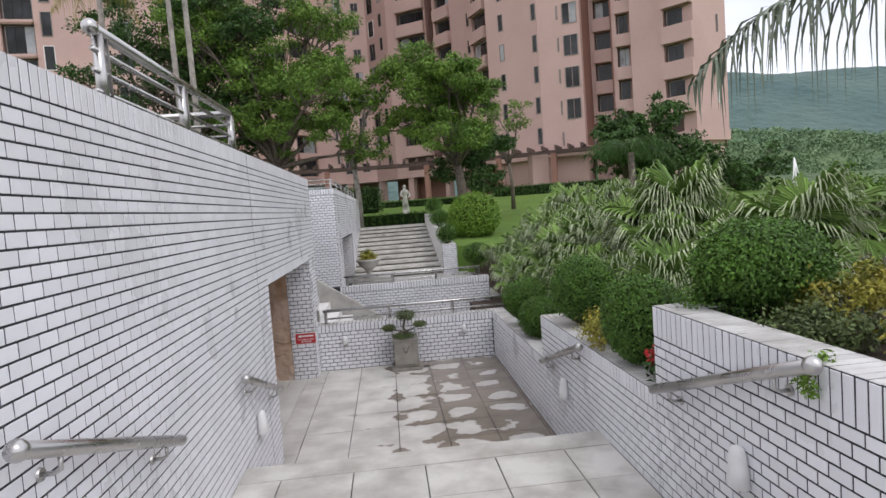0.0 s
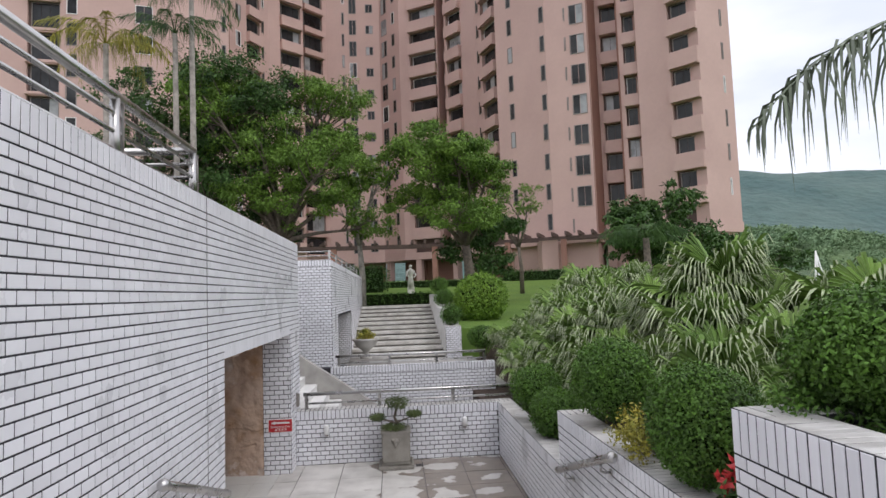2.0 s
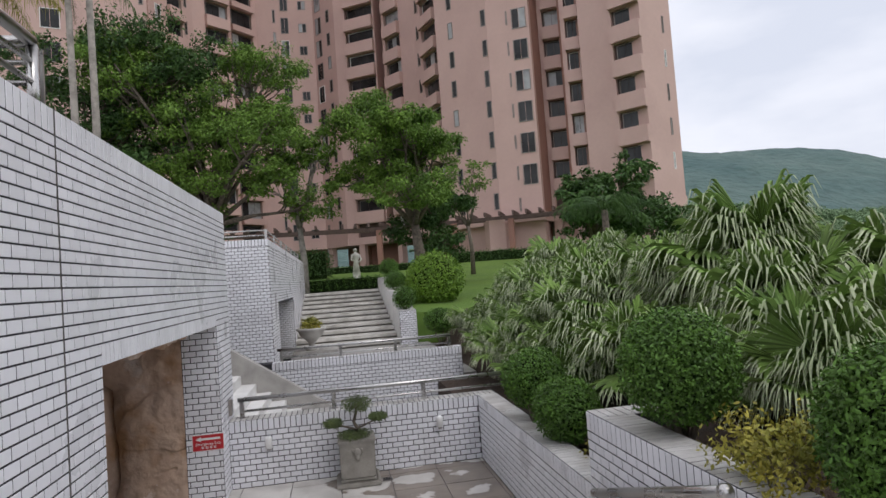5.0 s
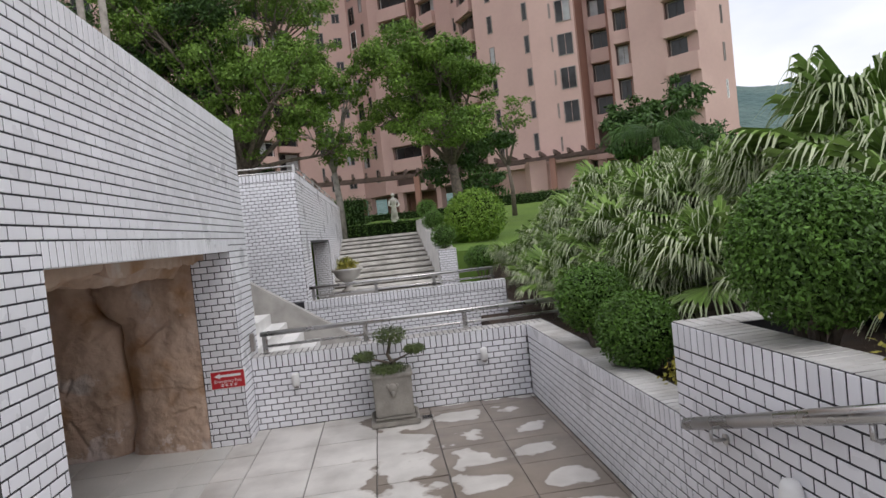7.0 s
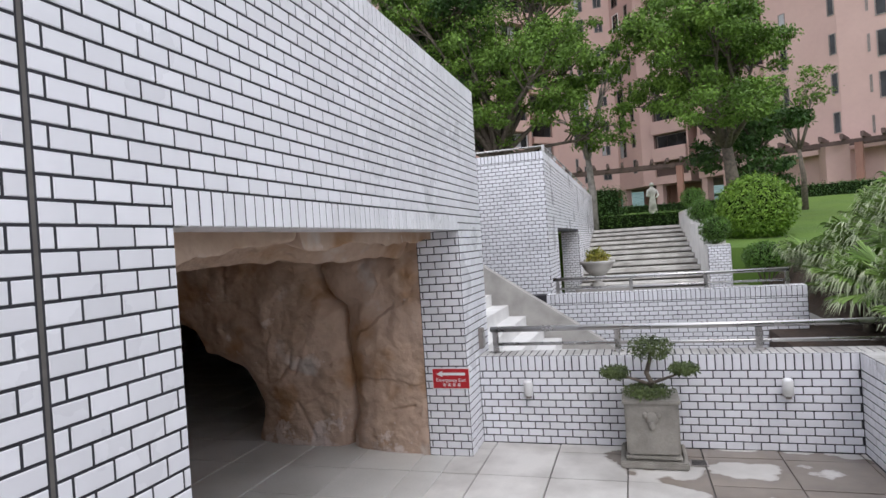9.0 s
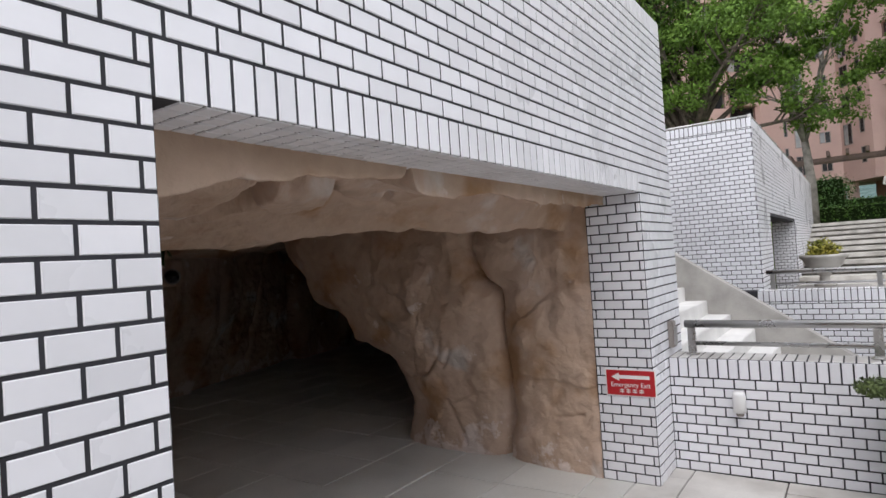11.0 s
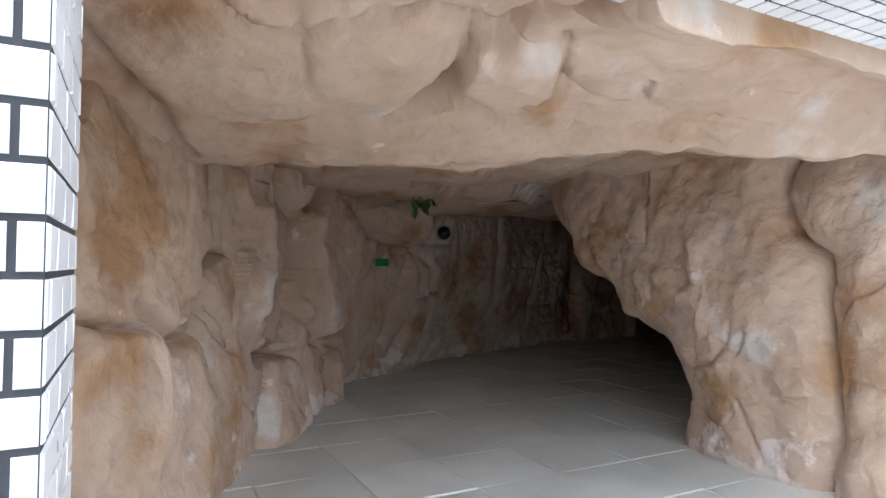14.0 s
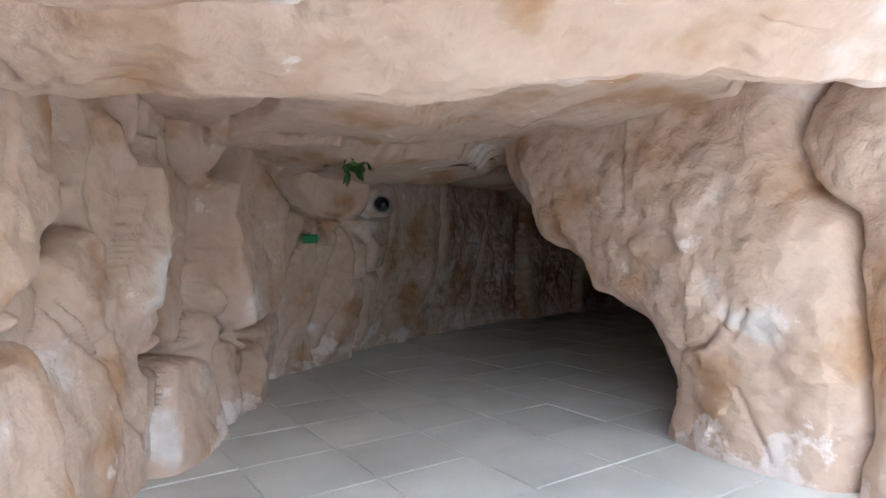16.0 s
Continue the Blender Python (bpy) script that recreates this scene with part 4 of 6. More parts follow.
blocks_c = [(-3.3, 7.2, 2.3, 0.62, 0.5, 0.0, 4), (-3.2, 7.65, 2.3, 0.55, 0.5, 0.0, 4), (-3.15, 8.15, 2.3, 0.5, 0.5, 0.0, 4), (-3.0, 8.3, 2.3, 0.3, 0.5, 0.0, 4),
            (-2.75, 9.2, 2.3, 0.4, 0.5, 0.0, 4), (-2.05, 9.1, 2.3, 0.5, 0.5, 0.0, 4), (-1.95, 9.8, 2.3, 0.5, 0.5, 0.0, 4), (-2.35, 7.9, 2.3, 0.42, 0.5, 0.05, 5), (-2.1, 7.3, 2.3, 0.45, 0.5, 0.05, 5), (-2.1, 8.4, 2.3, 0.4, 0.5, 0.05, 5),
            (-4.5, 7.0, 2.3, 0.45, 0.5, 0.0, 4), (-4.3, 7.6, 2.3, 0.45, 0.5, 0.0, 4), (-4.02, 8.2, 2.3, 0.42, 0.5, 0.0, 4), (-3.72, 8.75, 2.3, 0.40, 0.5, 0.0, 4), (-3.38, 9.25, 2.3, 0.40, 0.5, 0.0, 4), (-3.0, 9.7, 2.3, 0.42, 0.5, 0.0, 4), (-2.55, 10.1, 2.3, 0.5, 0.5, 0.0, 4), (-2.3, 10.7, 2.3, 0.6, 0.5, 0.0, 4), (-2.2, 11.3, 2.3, 0.5, 0.5, 0.0, 4),
            (-5.3, 8.5, 2.3, 0.5, 0.6, 0.02), (-5.3, 9.5, 2.3, 0.6, 0.6, 0.08), (-4.4, 10.2, 2.3, 0.45, 0.6, 0.10), (-5.4, 10.5, 2.3, 0.5, 0.6, 0.02), (-4.3, 10.9, 2.3, 0.45, 0.6, 0.0), (-6.4, 9.6, 2.3, 0.55, 0.6, 0.10), (-6.6, 10.8, 2.2, 0.6, 0.6, 0.12),
            (-5.6, 11.6, 2.3, 0.6, 0.6, 0.0), (-8.4, 12.6, 2.3, 1.0, 0.6, 0.0), (-6.9, 14.0, 2.3, 1.2, 0.6, 0.0), (-9.0, 16.5, 2.3, 1.5, 0.6, 0.0)]
slab_ring = [(-2.96, 8.61), (-3.07, 8.87), (-2.93, 9.09), (-2.82, 9.10), (-2.56, 8.92), (-2.60, 8.53)]
wedge_ring = [(-2.95, 8.60), (-3.12, 8.57), (-3.36, 8.53), (-3.24, 8.68), (-3.08, 8.88)]
roof_cracks = [(slab_ring + slab_ring[:1], 0.06, 0.018), ([(-2.96, 8.60), (-3.08, 8.87), (-2.98, 9.02)], 0.10, 0.03), ([(-2.82, 9.10), (-2.90, 9.30), (-2.87, 9.45), (-2.80, 9.58), (-2.67, 9.50)], 0.05, 0.02),
               ([(-3.40, 8.46), (-3.30, 8.53), (-3.10, 8.57), (-2.96, 8.60)], 0.09, 0.03), ([(-2.56, 8.92), (-2.48, 8.85)], 0.05, 0.03), ([(-3.1, 7.28), (-3.36, 7.38), (-3.55, 7.42), (-3.95, 7.56), (-4.2, 7.68)], 0.10, 0.035),
               ([(-3.65, 7.62), (-3.72, 7.75), (-3.5, 8.10), (-3.42, 8.40)], 0.03, 0.03), ([(-2.64, 7.75), (-2.57, 8.08), (-2.41, 8.28), (-2.19, 8.36)], 0.07, 0.03), ([(-2.65, 7.89), (-3.0, 8.0)], 0.03, 0.02), ([(-2.5, 9.95), (-2.4, 10.3)], 0.03, 0.02), ([(-2.7, 9.95), (-2.6, 10.2)], 0.03, 0.02)]
lobe_ring = [(-2.66, 8.44), (-2.97, 8.56), (-3.34, 8.48), (-3.52, 8.1), (-3.70, 7.72), (-3.5, 7.44), (-3.0, 7.25), (-2.6, 7.7)]
roof_plates = [(slab_ring, 0.08, 0.05), (wedge_ring, -0.34, 0.05), (lobe_ring, 0.09, 0.14)]
rock_sheet("cave_roof", [roof_line(0, 2.75, 1.0, -1.89), roof_line(0, 2.29, 1.0, -1.90), roof_line(0, 2.33, 0.95), roof_line(0, 2.50, 0.8), roof_line(0, 2.38, 0.5), roof_line(0, 2.22, 0.22), roof_line(0, 2.13, 0.08), roof_line(-0.04, 2.13), roof_line(-0.12, 2.24), roof_line(-0.3, 2.36), roof_line(-0.8, 2.46),
                         [(-7.2, 7.5, 2.44), (-7.0, 9.5, 2.40), (-6.6, 11.0, 2.36), (-6.3, 12.0, 2.36)]],
           330, 280, 0.12, blocks_c, 5.0, cave, flip=False, ease=False, way=(0, 0, -1), cracks=roof_cracks, plates=roof_plates)
rock_sheet("tunnel_roof", [[(-3.9, 11.9, 2.55), (-3.9, 19, 2.55)], [(-6.4, 11.7, 2.42), (-6.4, 19, 2.4)], [(-7.0, 8.0, 2.40), (-8.0, 19, 2.4)], [(-11, 8.0, 2.3), (-11, 19, 2.4)]],
           120, 60, 0.12, blocks_c, 6.0, cave, flip=False, ease=False, way=(0, 0, -1))
part("tunnel_end", boxed(-12, -4, 18.4, 18.7, 0, 3), ROCK, cave)

gs = thing("exit_plate", "small green exit plate on the cave rock", "sign", (-7.33, 10.02, 1.48), turn=50)
part("plate", boxed(-0.08, 0.08, -0.01, 0.01, -0.045, 0.045, 0.003), GREENSIGN, gs)
part("mount", boxed(-0.03, 0.03, 0.01, 0.25, -0.02, 0.02), FRAMEM, gs)
dm = thing("camera_dome", "black dome camera on the cave rock", "security camera", (-7.5, 10.93, 1.86), turn=58)
bm = bmesh.new()
bmesh.ops.create_uvsphere(bm, u_segments=16, v_segments=10, radius=0.085, matrix=Matrix.Translation((0, -0.05, 0)))
part("dome", bm, BLACKP, dm, smooth=True)
bm = bmesh.new()
bmesh.ops.create_cone(bm, cap_ends=True, segments=18, radius1=0.105, radius2=0.1, depth=0.3, matrix=Matrix.Translation((0, 0.1, 0)) @ Matrix.Rotation(radians(90), 4, "X"))
part("collar", bm, FRAMEM, dm)
fern = thing("cave_plant", "small dark green plant hanging from the cave rock", "plant", (-6.43, 10.13, 2.25))
v, f = leaf_cloud(rng, [(0, 0, -0.02), (0.08, -0.08, -0.08), (-0.1, 0.08, -0.04)], [0.15, 0.12, 0.12], 110, 0.11, droop=0.9)
link_mesh("leaves", v, f, LEAF_D, fern)
part("stem", tube(bmesh.new(), [(0, 0, 0.2), (0, 0, -0.05)], 0.012, 6), BARK, fern)

# ---- clipped shrubs ----
rng = np.random.default_rng(11)


def round_bush(name, label, at, ground, rx, rz, leaf, count, size, trunk=0.03, group="clipped shrubs"):
    ob = thing(name, label, "shrub", (at[0], at[1], ground), group)
    h = at[2] - ground
    lumps = [(0, 0, h)] * 8
    rad = [rx * 0.86] * 8
    for _ in range(9):
        d = rng.normal(size=3)
        d /= np.linalg.norm(d)
        lumps.append((d[0] * rx * 0.36, d[1] * rx * 0.36, h + d[2] * rz * 0.3))
        rad.append(rx * (0.5 + 0.18 * rng.random()))
    v, f = leaf_cloud(rng, lumps, rad, count, size, shell=0.74, flat=rz / rx)
    link_mesh("crown", v, f, leaf, ob)
    # Added dark core; it paints the shade seen between the leaves.
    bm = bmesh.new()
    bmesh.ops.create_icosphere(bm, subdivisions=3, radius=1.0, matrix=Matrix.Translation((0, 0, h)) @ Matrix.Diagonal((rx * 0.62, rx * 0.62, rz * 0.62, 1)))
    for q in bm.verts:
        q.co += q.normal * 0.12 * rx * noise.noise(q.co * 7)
    part("inner_shade_core", bm, INNER, ob, smooth=True)
    for k in range(4):
        a = 1.6 * k + at[0]
        part("stem", tube(bmesh.new(), [(0.02 * math.cos(a), 0.02 * math.sin(a), -0.03), (0.3 * rx * math.cos(a), 0.3 * rx * math.sin(a), h * 0.55), (0.45 * rx * math.cos(a), 0.45 * rx * math.sin(a), h)],
                          [trunk, trunk * 0.7, trunk * 0.4], 7), BARK, ob, smooth=True)
    return ob


round_bush("clipped_shrub", "round clipped dark green shrub in the middle planter", (2.24, 6.8, 1.95), 1.38, 0.47, 0.48, LEAF_B, 26000, 0.029)
round_bush("clipped_shrub", "round clipped dark green shrub in the middle planter", (2.20, 4.96, 1.90), 1.38, 0.46, 0.48, LEAF_B, 30000, 0.028)
round_bush("clipped_shrub", "large spreading dark green shrub in the high planter", (2.60, 3.80, 2.48), 2.03, 0.54, 0.37, LEAF_B, 40000, 0.031)
round_bush("clipped_shrub", "round clipped green shrub in the low planter", (2.18, 9.85, 1.40), 0.80, 0.44, 0.42, LEAF_B, 13000, 0.034)
round_bush("clipped_shrub", "round clipped green shrub in the low planter", (2.22, 8.95, 1.22), 0.80, 0.42, 0.40, LEAF_B, 13000, 0.034)
round_bush("clipped_shrub", "round clipped green shrub in the low planter", (2.62, 10.9, 1.30), 0.80, 0.42, 0.40, LEAF_B, 9000, 0.036)
round_bush("clipped_shrub", "low clipped green shrub beside the far stairs", (3.25, 22.6, 1.26), 0.38, 0.66, 0.48, LEAF_B, 9000, 0.05)
round_bush("clipped_shrub", "large bright green clipped shrub beside the far stairs", (3.85, 26.9, 2.62), 1.3, 1.38, 1.3, LEAF_L, 16000, 0.10)
for x, y, z, r in ((2.26, 24.0, 2.04, 0.52), (2.25, 27.0, 2.67, 0.52), (2.3, 30.0, 3.25, 0.52)):
    round_bush("topiary_ball", "round green topiary ball on a stair wall", (x, y, z), z - 0.42, r, r * 0.9, LEAF_B, 4000, 0.05, group="topiary balls on the stair wall")


def ragged_bush(label, at, ground, r, count, leaf, size):
    ob = thing("loose_shrub", label, "shrub", (at[0], at[1], ground), "loose shrubs in the planters")
    h = at[2] - ground
    tips = []
    bm = bmesh.new()
    for k in range(22):
        a = rng.random() * 6.28
        e = 0.25 + 0.75 * rng.random()
        p = Vector((r * e * math.cos(a), r * e * math.sin(a), h * (0.7 + 0.75 * rng.random()) - 0.2 * r * e))
        tube(bm, [(0.03 * math.cos(a), 0.03 * math.sin(a), -0.03), p * 0.5 + Vector((0, 0, 0.12 * h)), p], [0.008, 0.005, 0.002], 5)
        tips += [p, p * 0.8 + Vector((0, 0, 0.05 * h))]
    part("twigs", bm, BARK, ob, smooth=True)
    v, f = leaf_cloud(rng, tips, [0.1 + 0.05 * rng.random() for _ in tips], count, size, shell=0.1)
    link_mesh("crown", v, f, leaf, ob)


ragged_bush("loose yellow-green shrub in the middle planter", (2.12, 5.72, 1.70), 1.38, 0.36, 2600, LEAF_Y, 0.036)
ragged_bush("loose yellow-green shrub in the high planter", (3.0, 3.3, 2.34), 2.03, 0.5, 5000, LEAF_Y, 0.038)
ragged_bush("loose yellow-green shrub in the high planter", (2.75, 2.3, 2.22), 2.03, 0.42, 4500, LEAF_Y, 0.036)
ragged_bush("low dark green shrub at the edge of the high planter", (2.45, 4.0, 2.26), 2.03, 0.42, 4200, LEAF_B, 0.034)
ragged_bush("low dull green shrub at the edge of the high planter", (2.42, 3.0, 2.2), 2.03, 0.34, 3200, LEAF_O, 0.034)
ragged_bush("loose yellow-green shrub in the low planter", (2.32, 8.35, 0.98), 0.80, 0.24, 800, LEAF_Y, 0.04)
fl = thing("red_flowers", "low plant with red flowers in the middle planter", "flowers", (2.12, 4.38, 1.38))
v, f = leaf_cloud(rng, [(-0.12, 0, 0.33), (0.0, 0.05, 0.38), (-0.06, -0.09, 0.40), (0.1, -0.03, 0.36), (0.06, -0.12, 0.30)], [0.06, 0.055, 0.06, 0.05, 0.05], 260, 0.055, shell=0.4)
link_mesh("petals", v, f, PETAL, fl)
v, f = leaf_cloud(rng, [(0, 0, 0.14), (0.05, 0.05, 0.2), (-0.06, -0.05, 0.25)], [0.16, 0.15, 0.14], 420, 0.07, shell=0.1)
link_mesh("leaves", v, f, LEAF_D, fl)
part("stem", tube(bmesh.new(), [(0, 0, -0.02), (0.01, 0, 0.25)], 0.01, 6), BARK, fl)
wd = thing("wall_weed", "small yellow-green weed on the planter wall", "plant", (WR + 0.06, 2.32, 2.185))
v, f = leaf_cloud(rng, [(-0.06, 0, 0.0), (-0.1, 0.02, -0.07), (-0.11, -0.03, -0.12), (0, 0, 0.02)], [0.06, 0.06, 0.05, 0.05], 260, 0.03, droop=0.8, shell=0.1)
link_mesh("leaves", v, f, LEAF_L, wd)
part("stem", tube(bmesh.new(), [(0.02, 0, 0.0), (-0.1, 0, -0.08)], 0.005, 5), BARK, wd)

# ---- fan palms ----


def fan_leaf(seed, rise):
    """A palmate leaf on its stalk, leaning out along +x at the given rise, with folded fingers whose tips hang straight down."""
    r = random.Random(seed)
    vs, fs, tips = [], [], []
    e = radians(rise)
    stalk = Vector((math.cos(e), 0, math.sin(e)))
    e2 = e - radians(18)
    ahead, side = Vector((math.cos(e2), 0, math.sin(e2))), Vector((0, 1, 0))
    normal = ahead.cross(side)
    hub = stalk * 0.62
    n, span = 40, 2 * radians(118)
    for i in range(n):
        a = -span / 2 + span * i / (n - 1)
        flat = ahead * math.cos(a) + side * math.sin(a)
        d = (flat - normal * 0.22 * abs(math.sin(a))).normalized()
        across = (side * math.cos(a) - ahead * math.sin(a)).normalized()
        length = 0.66 + 0.12 * math.cos(a) + r.uniform(-0.09, 0.09)
        bend = r.uniform(0.50, 0.80)
        out = Vector((d.x, d.y, 0))
        fall = (d * 0.25 + out * r.uniform(-0.05, 0.45) + side * r.uniform(-0.3, 0.3) + Vector((0, 0, -1.0))).normalized()
        half = span / (n - 1) / 2
        k = len(vs)
        knee = hub + d * length * bend
        for t in (0.03, bend * 0.55, bend, bend + 0.10, bend + 0.24, 1.0):
            if t <= bend:
                p, wid = hub + d * length * t, length * t * half * 1.05
                p = p - Vector((0, 0, 0.06 * t * t))
            else:
                u = (t - bend) / (1 - bend)
                p = knee - Vector((0, 0, 0.06 * bend * bend)) + (d * (1 - 0.5 * u) * 0.75 + fall * u * 1.1) * length * (t - bend)
                wid = length * bend * half * (0.8 - 0.72 * u)
            vs += [p - across * wid + normal * wid * 0.5, p - normal * wid * 0.5, p + across * wid + normal * wid * 0.5]
        for j in range(5):
            b = k + 3 * j
            fs += [(b, b + 1, b + 4, b + 3), (b + 1, b + 2, b + 5, b + 4)]
            tips += [j >= 3, j >= 3]
    k = len(vs)
    for t in (0.0, 0.5, 1.0):
        p = hub * t + Vector((0, 0, 0.05 * math.sin(3.14 * t)))
        vs += [p + Vector((0, -0.012, 0)), p + Vector((0, 0, 0.012)), p + Vector((0, 0.012, 0))]
    for j in range(2):
        b = k + 3 * j
        fs += [(b, b + 1, b + 4, b + 3), (b + 1, b + 2, b + 5, b + 4), (b + 2, b, b + 3, b + 5)]
        tips += [False] * 3
    me = bpy.data.meshes.new("leaf")
    me.from_pydata([tuple(v) for v in vs], [], fs)
    me.materials.append(PALML)
    me.materials.append(PALMT)
    for poly, tip in zip(me.polygons, tips):
        poly.material_index = int(tip)
    return me


fan_meshes = [fan_leaf(i, rise) for i, rise in enumerate((12, 30, 44, 55, 64, 72, 82, 60, 50, 36))]


def fan_palm(x, y, crown, size, leaves=18, seed=0):
    r = random.Random(seed)
    gz = ground_z(x, y)
    ob = thing("fan_palm", "green fan palm with drooping leaf tips in the garden bed", "palm", (x, y, gz), "fan palms in the garden bed")
    h = crown - gz
    part("stem", tube(bmesh.new(), [(0, 0, -0.1), (0.03, 0, h * 0.5), (0, 0, h)], [0.09, 0.08, 0.07], 8), BARK, ob, smooth=True)
    for i in range(leaves):
        lf = new("leaf", r.choice(fan_meshes))
        lf.parent = ob
        sc = 1.28 * size * r.uniform(0.8, 1.15)
        lf.matrix_basis = pose(0, 0, h, 0, 0, i * 137.5 + r.uniform(-15, 15)) @ Matrix.Diagonal((sc, sc, sc, 1))
    return ob


for i, (x, y, c, s) in enumerate(((3.3, 8.0, 1.75, 0.62), (4.1, 8.2, 2.2, 0.75), (5.0, 8.7, 2.45, 0.85), (3.3, 9.4, 1.7, 0.62), (4.2, 9.9, 2.1, 0.72), (3.4, 10.9, 1.6, 0.62), (4.1, 11.6, 2.0, 0.72),
                                  (3.45, 12.3, 1.35, 0.6), (3.8, 12.9, 1.75, 0.68), (4.9, 12.7, 2.3, 0.75), (3.75, 14.0, 1.5, 0.62), (4.4, 14.5, 2.0, 0.72), (3.75, 15.6, 1.4, 0.6), (4.0, 16.3, 1.7, 0.65),
                                  (5.4, 10.8, 2.4, 0.8), (5.6, 14.4, 2.3, 0.75), (6.0, 7.9, 2.7, 0.9), (7.0, 9.8, 2.6, 0.85), (5.0, 17.0, 2.0, 0.7), (3.95, 17.6, 1.4, 0.6), (4.3, 18.8, 1.6, 0.65), (6.6, 12.6, 2.5, 0.8), (3.3, 6.7, 1.85, 0.6), (3.7, 7.4, 1.95, 0.65), (3.4, 5.5, 1.75, 0.5), (4.3, 7.1, 2.05, 0.65), (4.2, 5.9, 1.9, 0.55), (5.2, 6.9, 2.2, 0.7),
                                  (7.6, 8.0, 2.6, 0.8), (3.3, 11.6, 1.3, 0.55), (3.9, 19.0, 1.2, 0.55), (6.6, 16.6, 2.1, 0.7), (3.7, 20.0, 1.3, 0.6), (3.1, 12.7, 1.05, 0.5), (3.15, 13.6, 1.15, 0.52), (3.2, 14.7, 1.2, 0.55), (3.3, 15.9, 1.1, 0.52), (3.5, 17.0, 1.15, 0.52), (3.0, 10.2, 1.35, 0.5), (4.6, 11.0, 2.25, 0.7), (4.8, 13.6, 2.15, 0.7), (4.7, 15.6, 2.0, 0.65), (5.9, 12.2, 2.75, 0.75), (6.4, 14.6, 2.7, 0.75), (4.7, 9.1, 2.75, 0.85), (5.8, 18.5, 3.2, 0.8), (4.9, 17.6, 2.75, 0.75), (6.7, 17.4, 3.2, 0.8), (7.3, 19.6, 3.2, 0.8), (5.0, 19.6, 2.5, 0.7), (6.1, 20.4, 2.9, 0.75), (4.4, 16.2, 2.1, 0.65), (5.6, 16.0, 2.8, 0.75), (8.2, 17.0, 3.1, 0.8), (7.4, 14.8, 3.0, 0.8))):
    fan_palm(x, y, c - (0.65 if x > 4.8 else 0.3 if y < 9.5 else 0.15), s * 0.88, leaves=26, seed=i)

# ---- feather palms ----


def feather_leaf(seed, length, arch, hang):
    """A feathered palm leaf along +x that arches over, with hanging leaflets."""
    r = random.Random(seed)
    vs, fs = [], []

    def mid(t):
        return Vector((length * t * (1 - 0.12 * arch * t), 0, length * (0.55 * arch * t - 0.85 * arch * t * t)))
    n = 9
    for j in range(n + 1):
        p, w = mid(j / n), 0.022 * (1 - 0.8 * j / n) * length / 2
        vs += [p + Vector((0, -w, 0)), p + Vector((0, 0, w)), p + Vector((0, w, 0))]
        if j:
            b = 3 * (j - 1)
            fs += [(b, b + 1, b + 4, b + 3), (b + 1, b + 2, b + 5, b + 4), (b + 2, b, b + 3, b + 5)]
    m = 56
    for i in range(m):
        t = 0.14 + 0.86 * i / m
        p = mid(t)
        ll = length * 0.23 * (math.sin(3.14 * min(1, 0.18 + 0.8 * t)) ** 0.6) * r.uniform(0.4, 1.3)
        for sgn in (-1, 1):
            k = len(vs)
            d = Vector((0.45 + r.uniform(-0.8, 0.7), sgn * r.uniform(0.4, 1.0), 0.05 + 0.35 * r.random())).normalized()
            loose = hang * r.uniform(0.6, 1.25)
            w = 0.009 * length / 2
            for q, ww in ((0, 0.7), (0.4, 1.0), (0.75, 0.7), (1, 0.05)):
                c = p + d * ll * q * (1 - 0.35 * loose * q) + Vector((0, 0, -loose * ll * 0.95 * q * q))
                vs += [c + Vector((-w * ww, 0, 0)), c + Vector((w * ww, 0, 0))]
            for j in range(3):
                b = k + 2 * j
                fs.append((b, b + 1, b + 3, b + 2))
    me = bpy.data.meshes.new("leaf")
    me.from_pydata([tuple(v) for v in vs], [], fs)
    return me


def feather_palm(label, x, y, gz, crown, radius, leaves, length, material, seed, turns=None, bark=None):
    r = random.Random(seed)
    ob = thing("feather_palm", label, "palm", (x, y, gz), "feather palms")
    h = crown - gz
    part("trunk", tube(bmesh.new(), [(0, 0, -0.1), (0.05, 0, h * 0.4), (0, 0, h)], [radius * 1.3, radius, radius * 0.8], 10), bark or PALEBARK, ob, smooth=True)
    shapes = []
    for k in range(3):
        me = feather_leaf(seed * 7 + k, length, 0.8 + 0.2 * k, 1.5)
        me.materials.append(material)
        shapes.append(me)
    for i in range(leaves):
        lf = new("leaf", shapes[i % 3])
        lf.parent = ob
        az = turns[i] if turns else i * 137.5
        lf.matrix_basis = pose(0, 0, h, 0, r.uniform(-35, 12) if not turns else 0, az)
    return ob


feather_palm("tall palm with grey-green hanging leaves", 6.0, 5.6, 1.3, 4.85, 0.13, 8, 3.3, PALMG, 3, turns=(182, 24, 8, -8, -25, -45, -65, -85))
feather_palm("slim tall palm behind the long wall", -5.98, 18.5, 3.7, 10.6, 0.085, 11, 1.7, LEAF_D, 4)
feather_palm("slim tall palm behind the long wall", -5.52, 18.5, 3.7, 12.0, 0.085, 11, 1.7, LEAF_D, 5)
feather_palm("slim tall palm behind the long wall", -7.9, 18.5, 3.7, 10.3, 0.09, 12, 2.0, LEAF_Y, 6)
feather_palm("small palm on the lawn", 11.4, 27.0, 1.5, 5.0, 0.17, 14, 2.3, LEAF_D, 7, bark=BARK)

# ---- trees ----


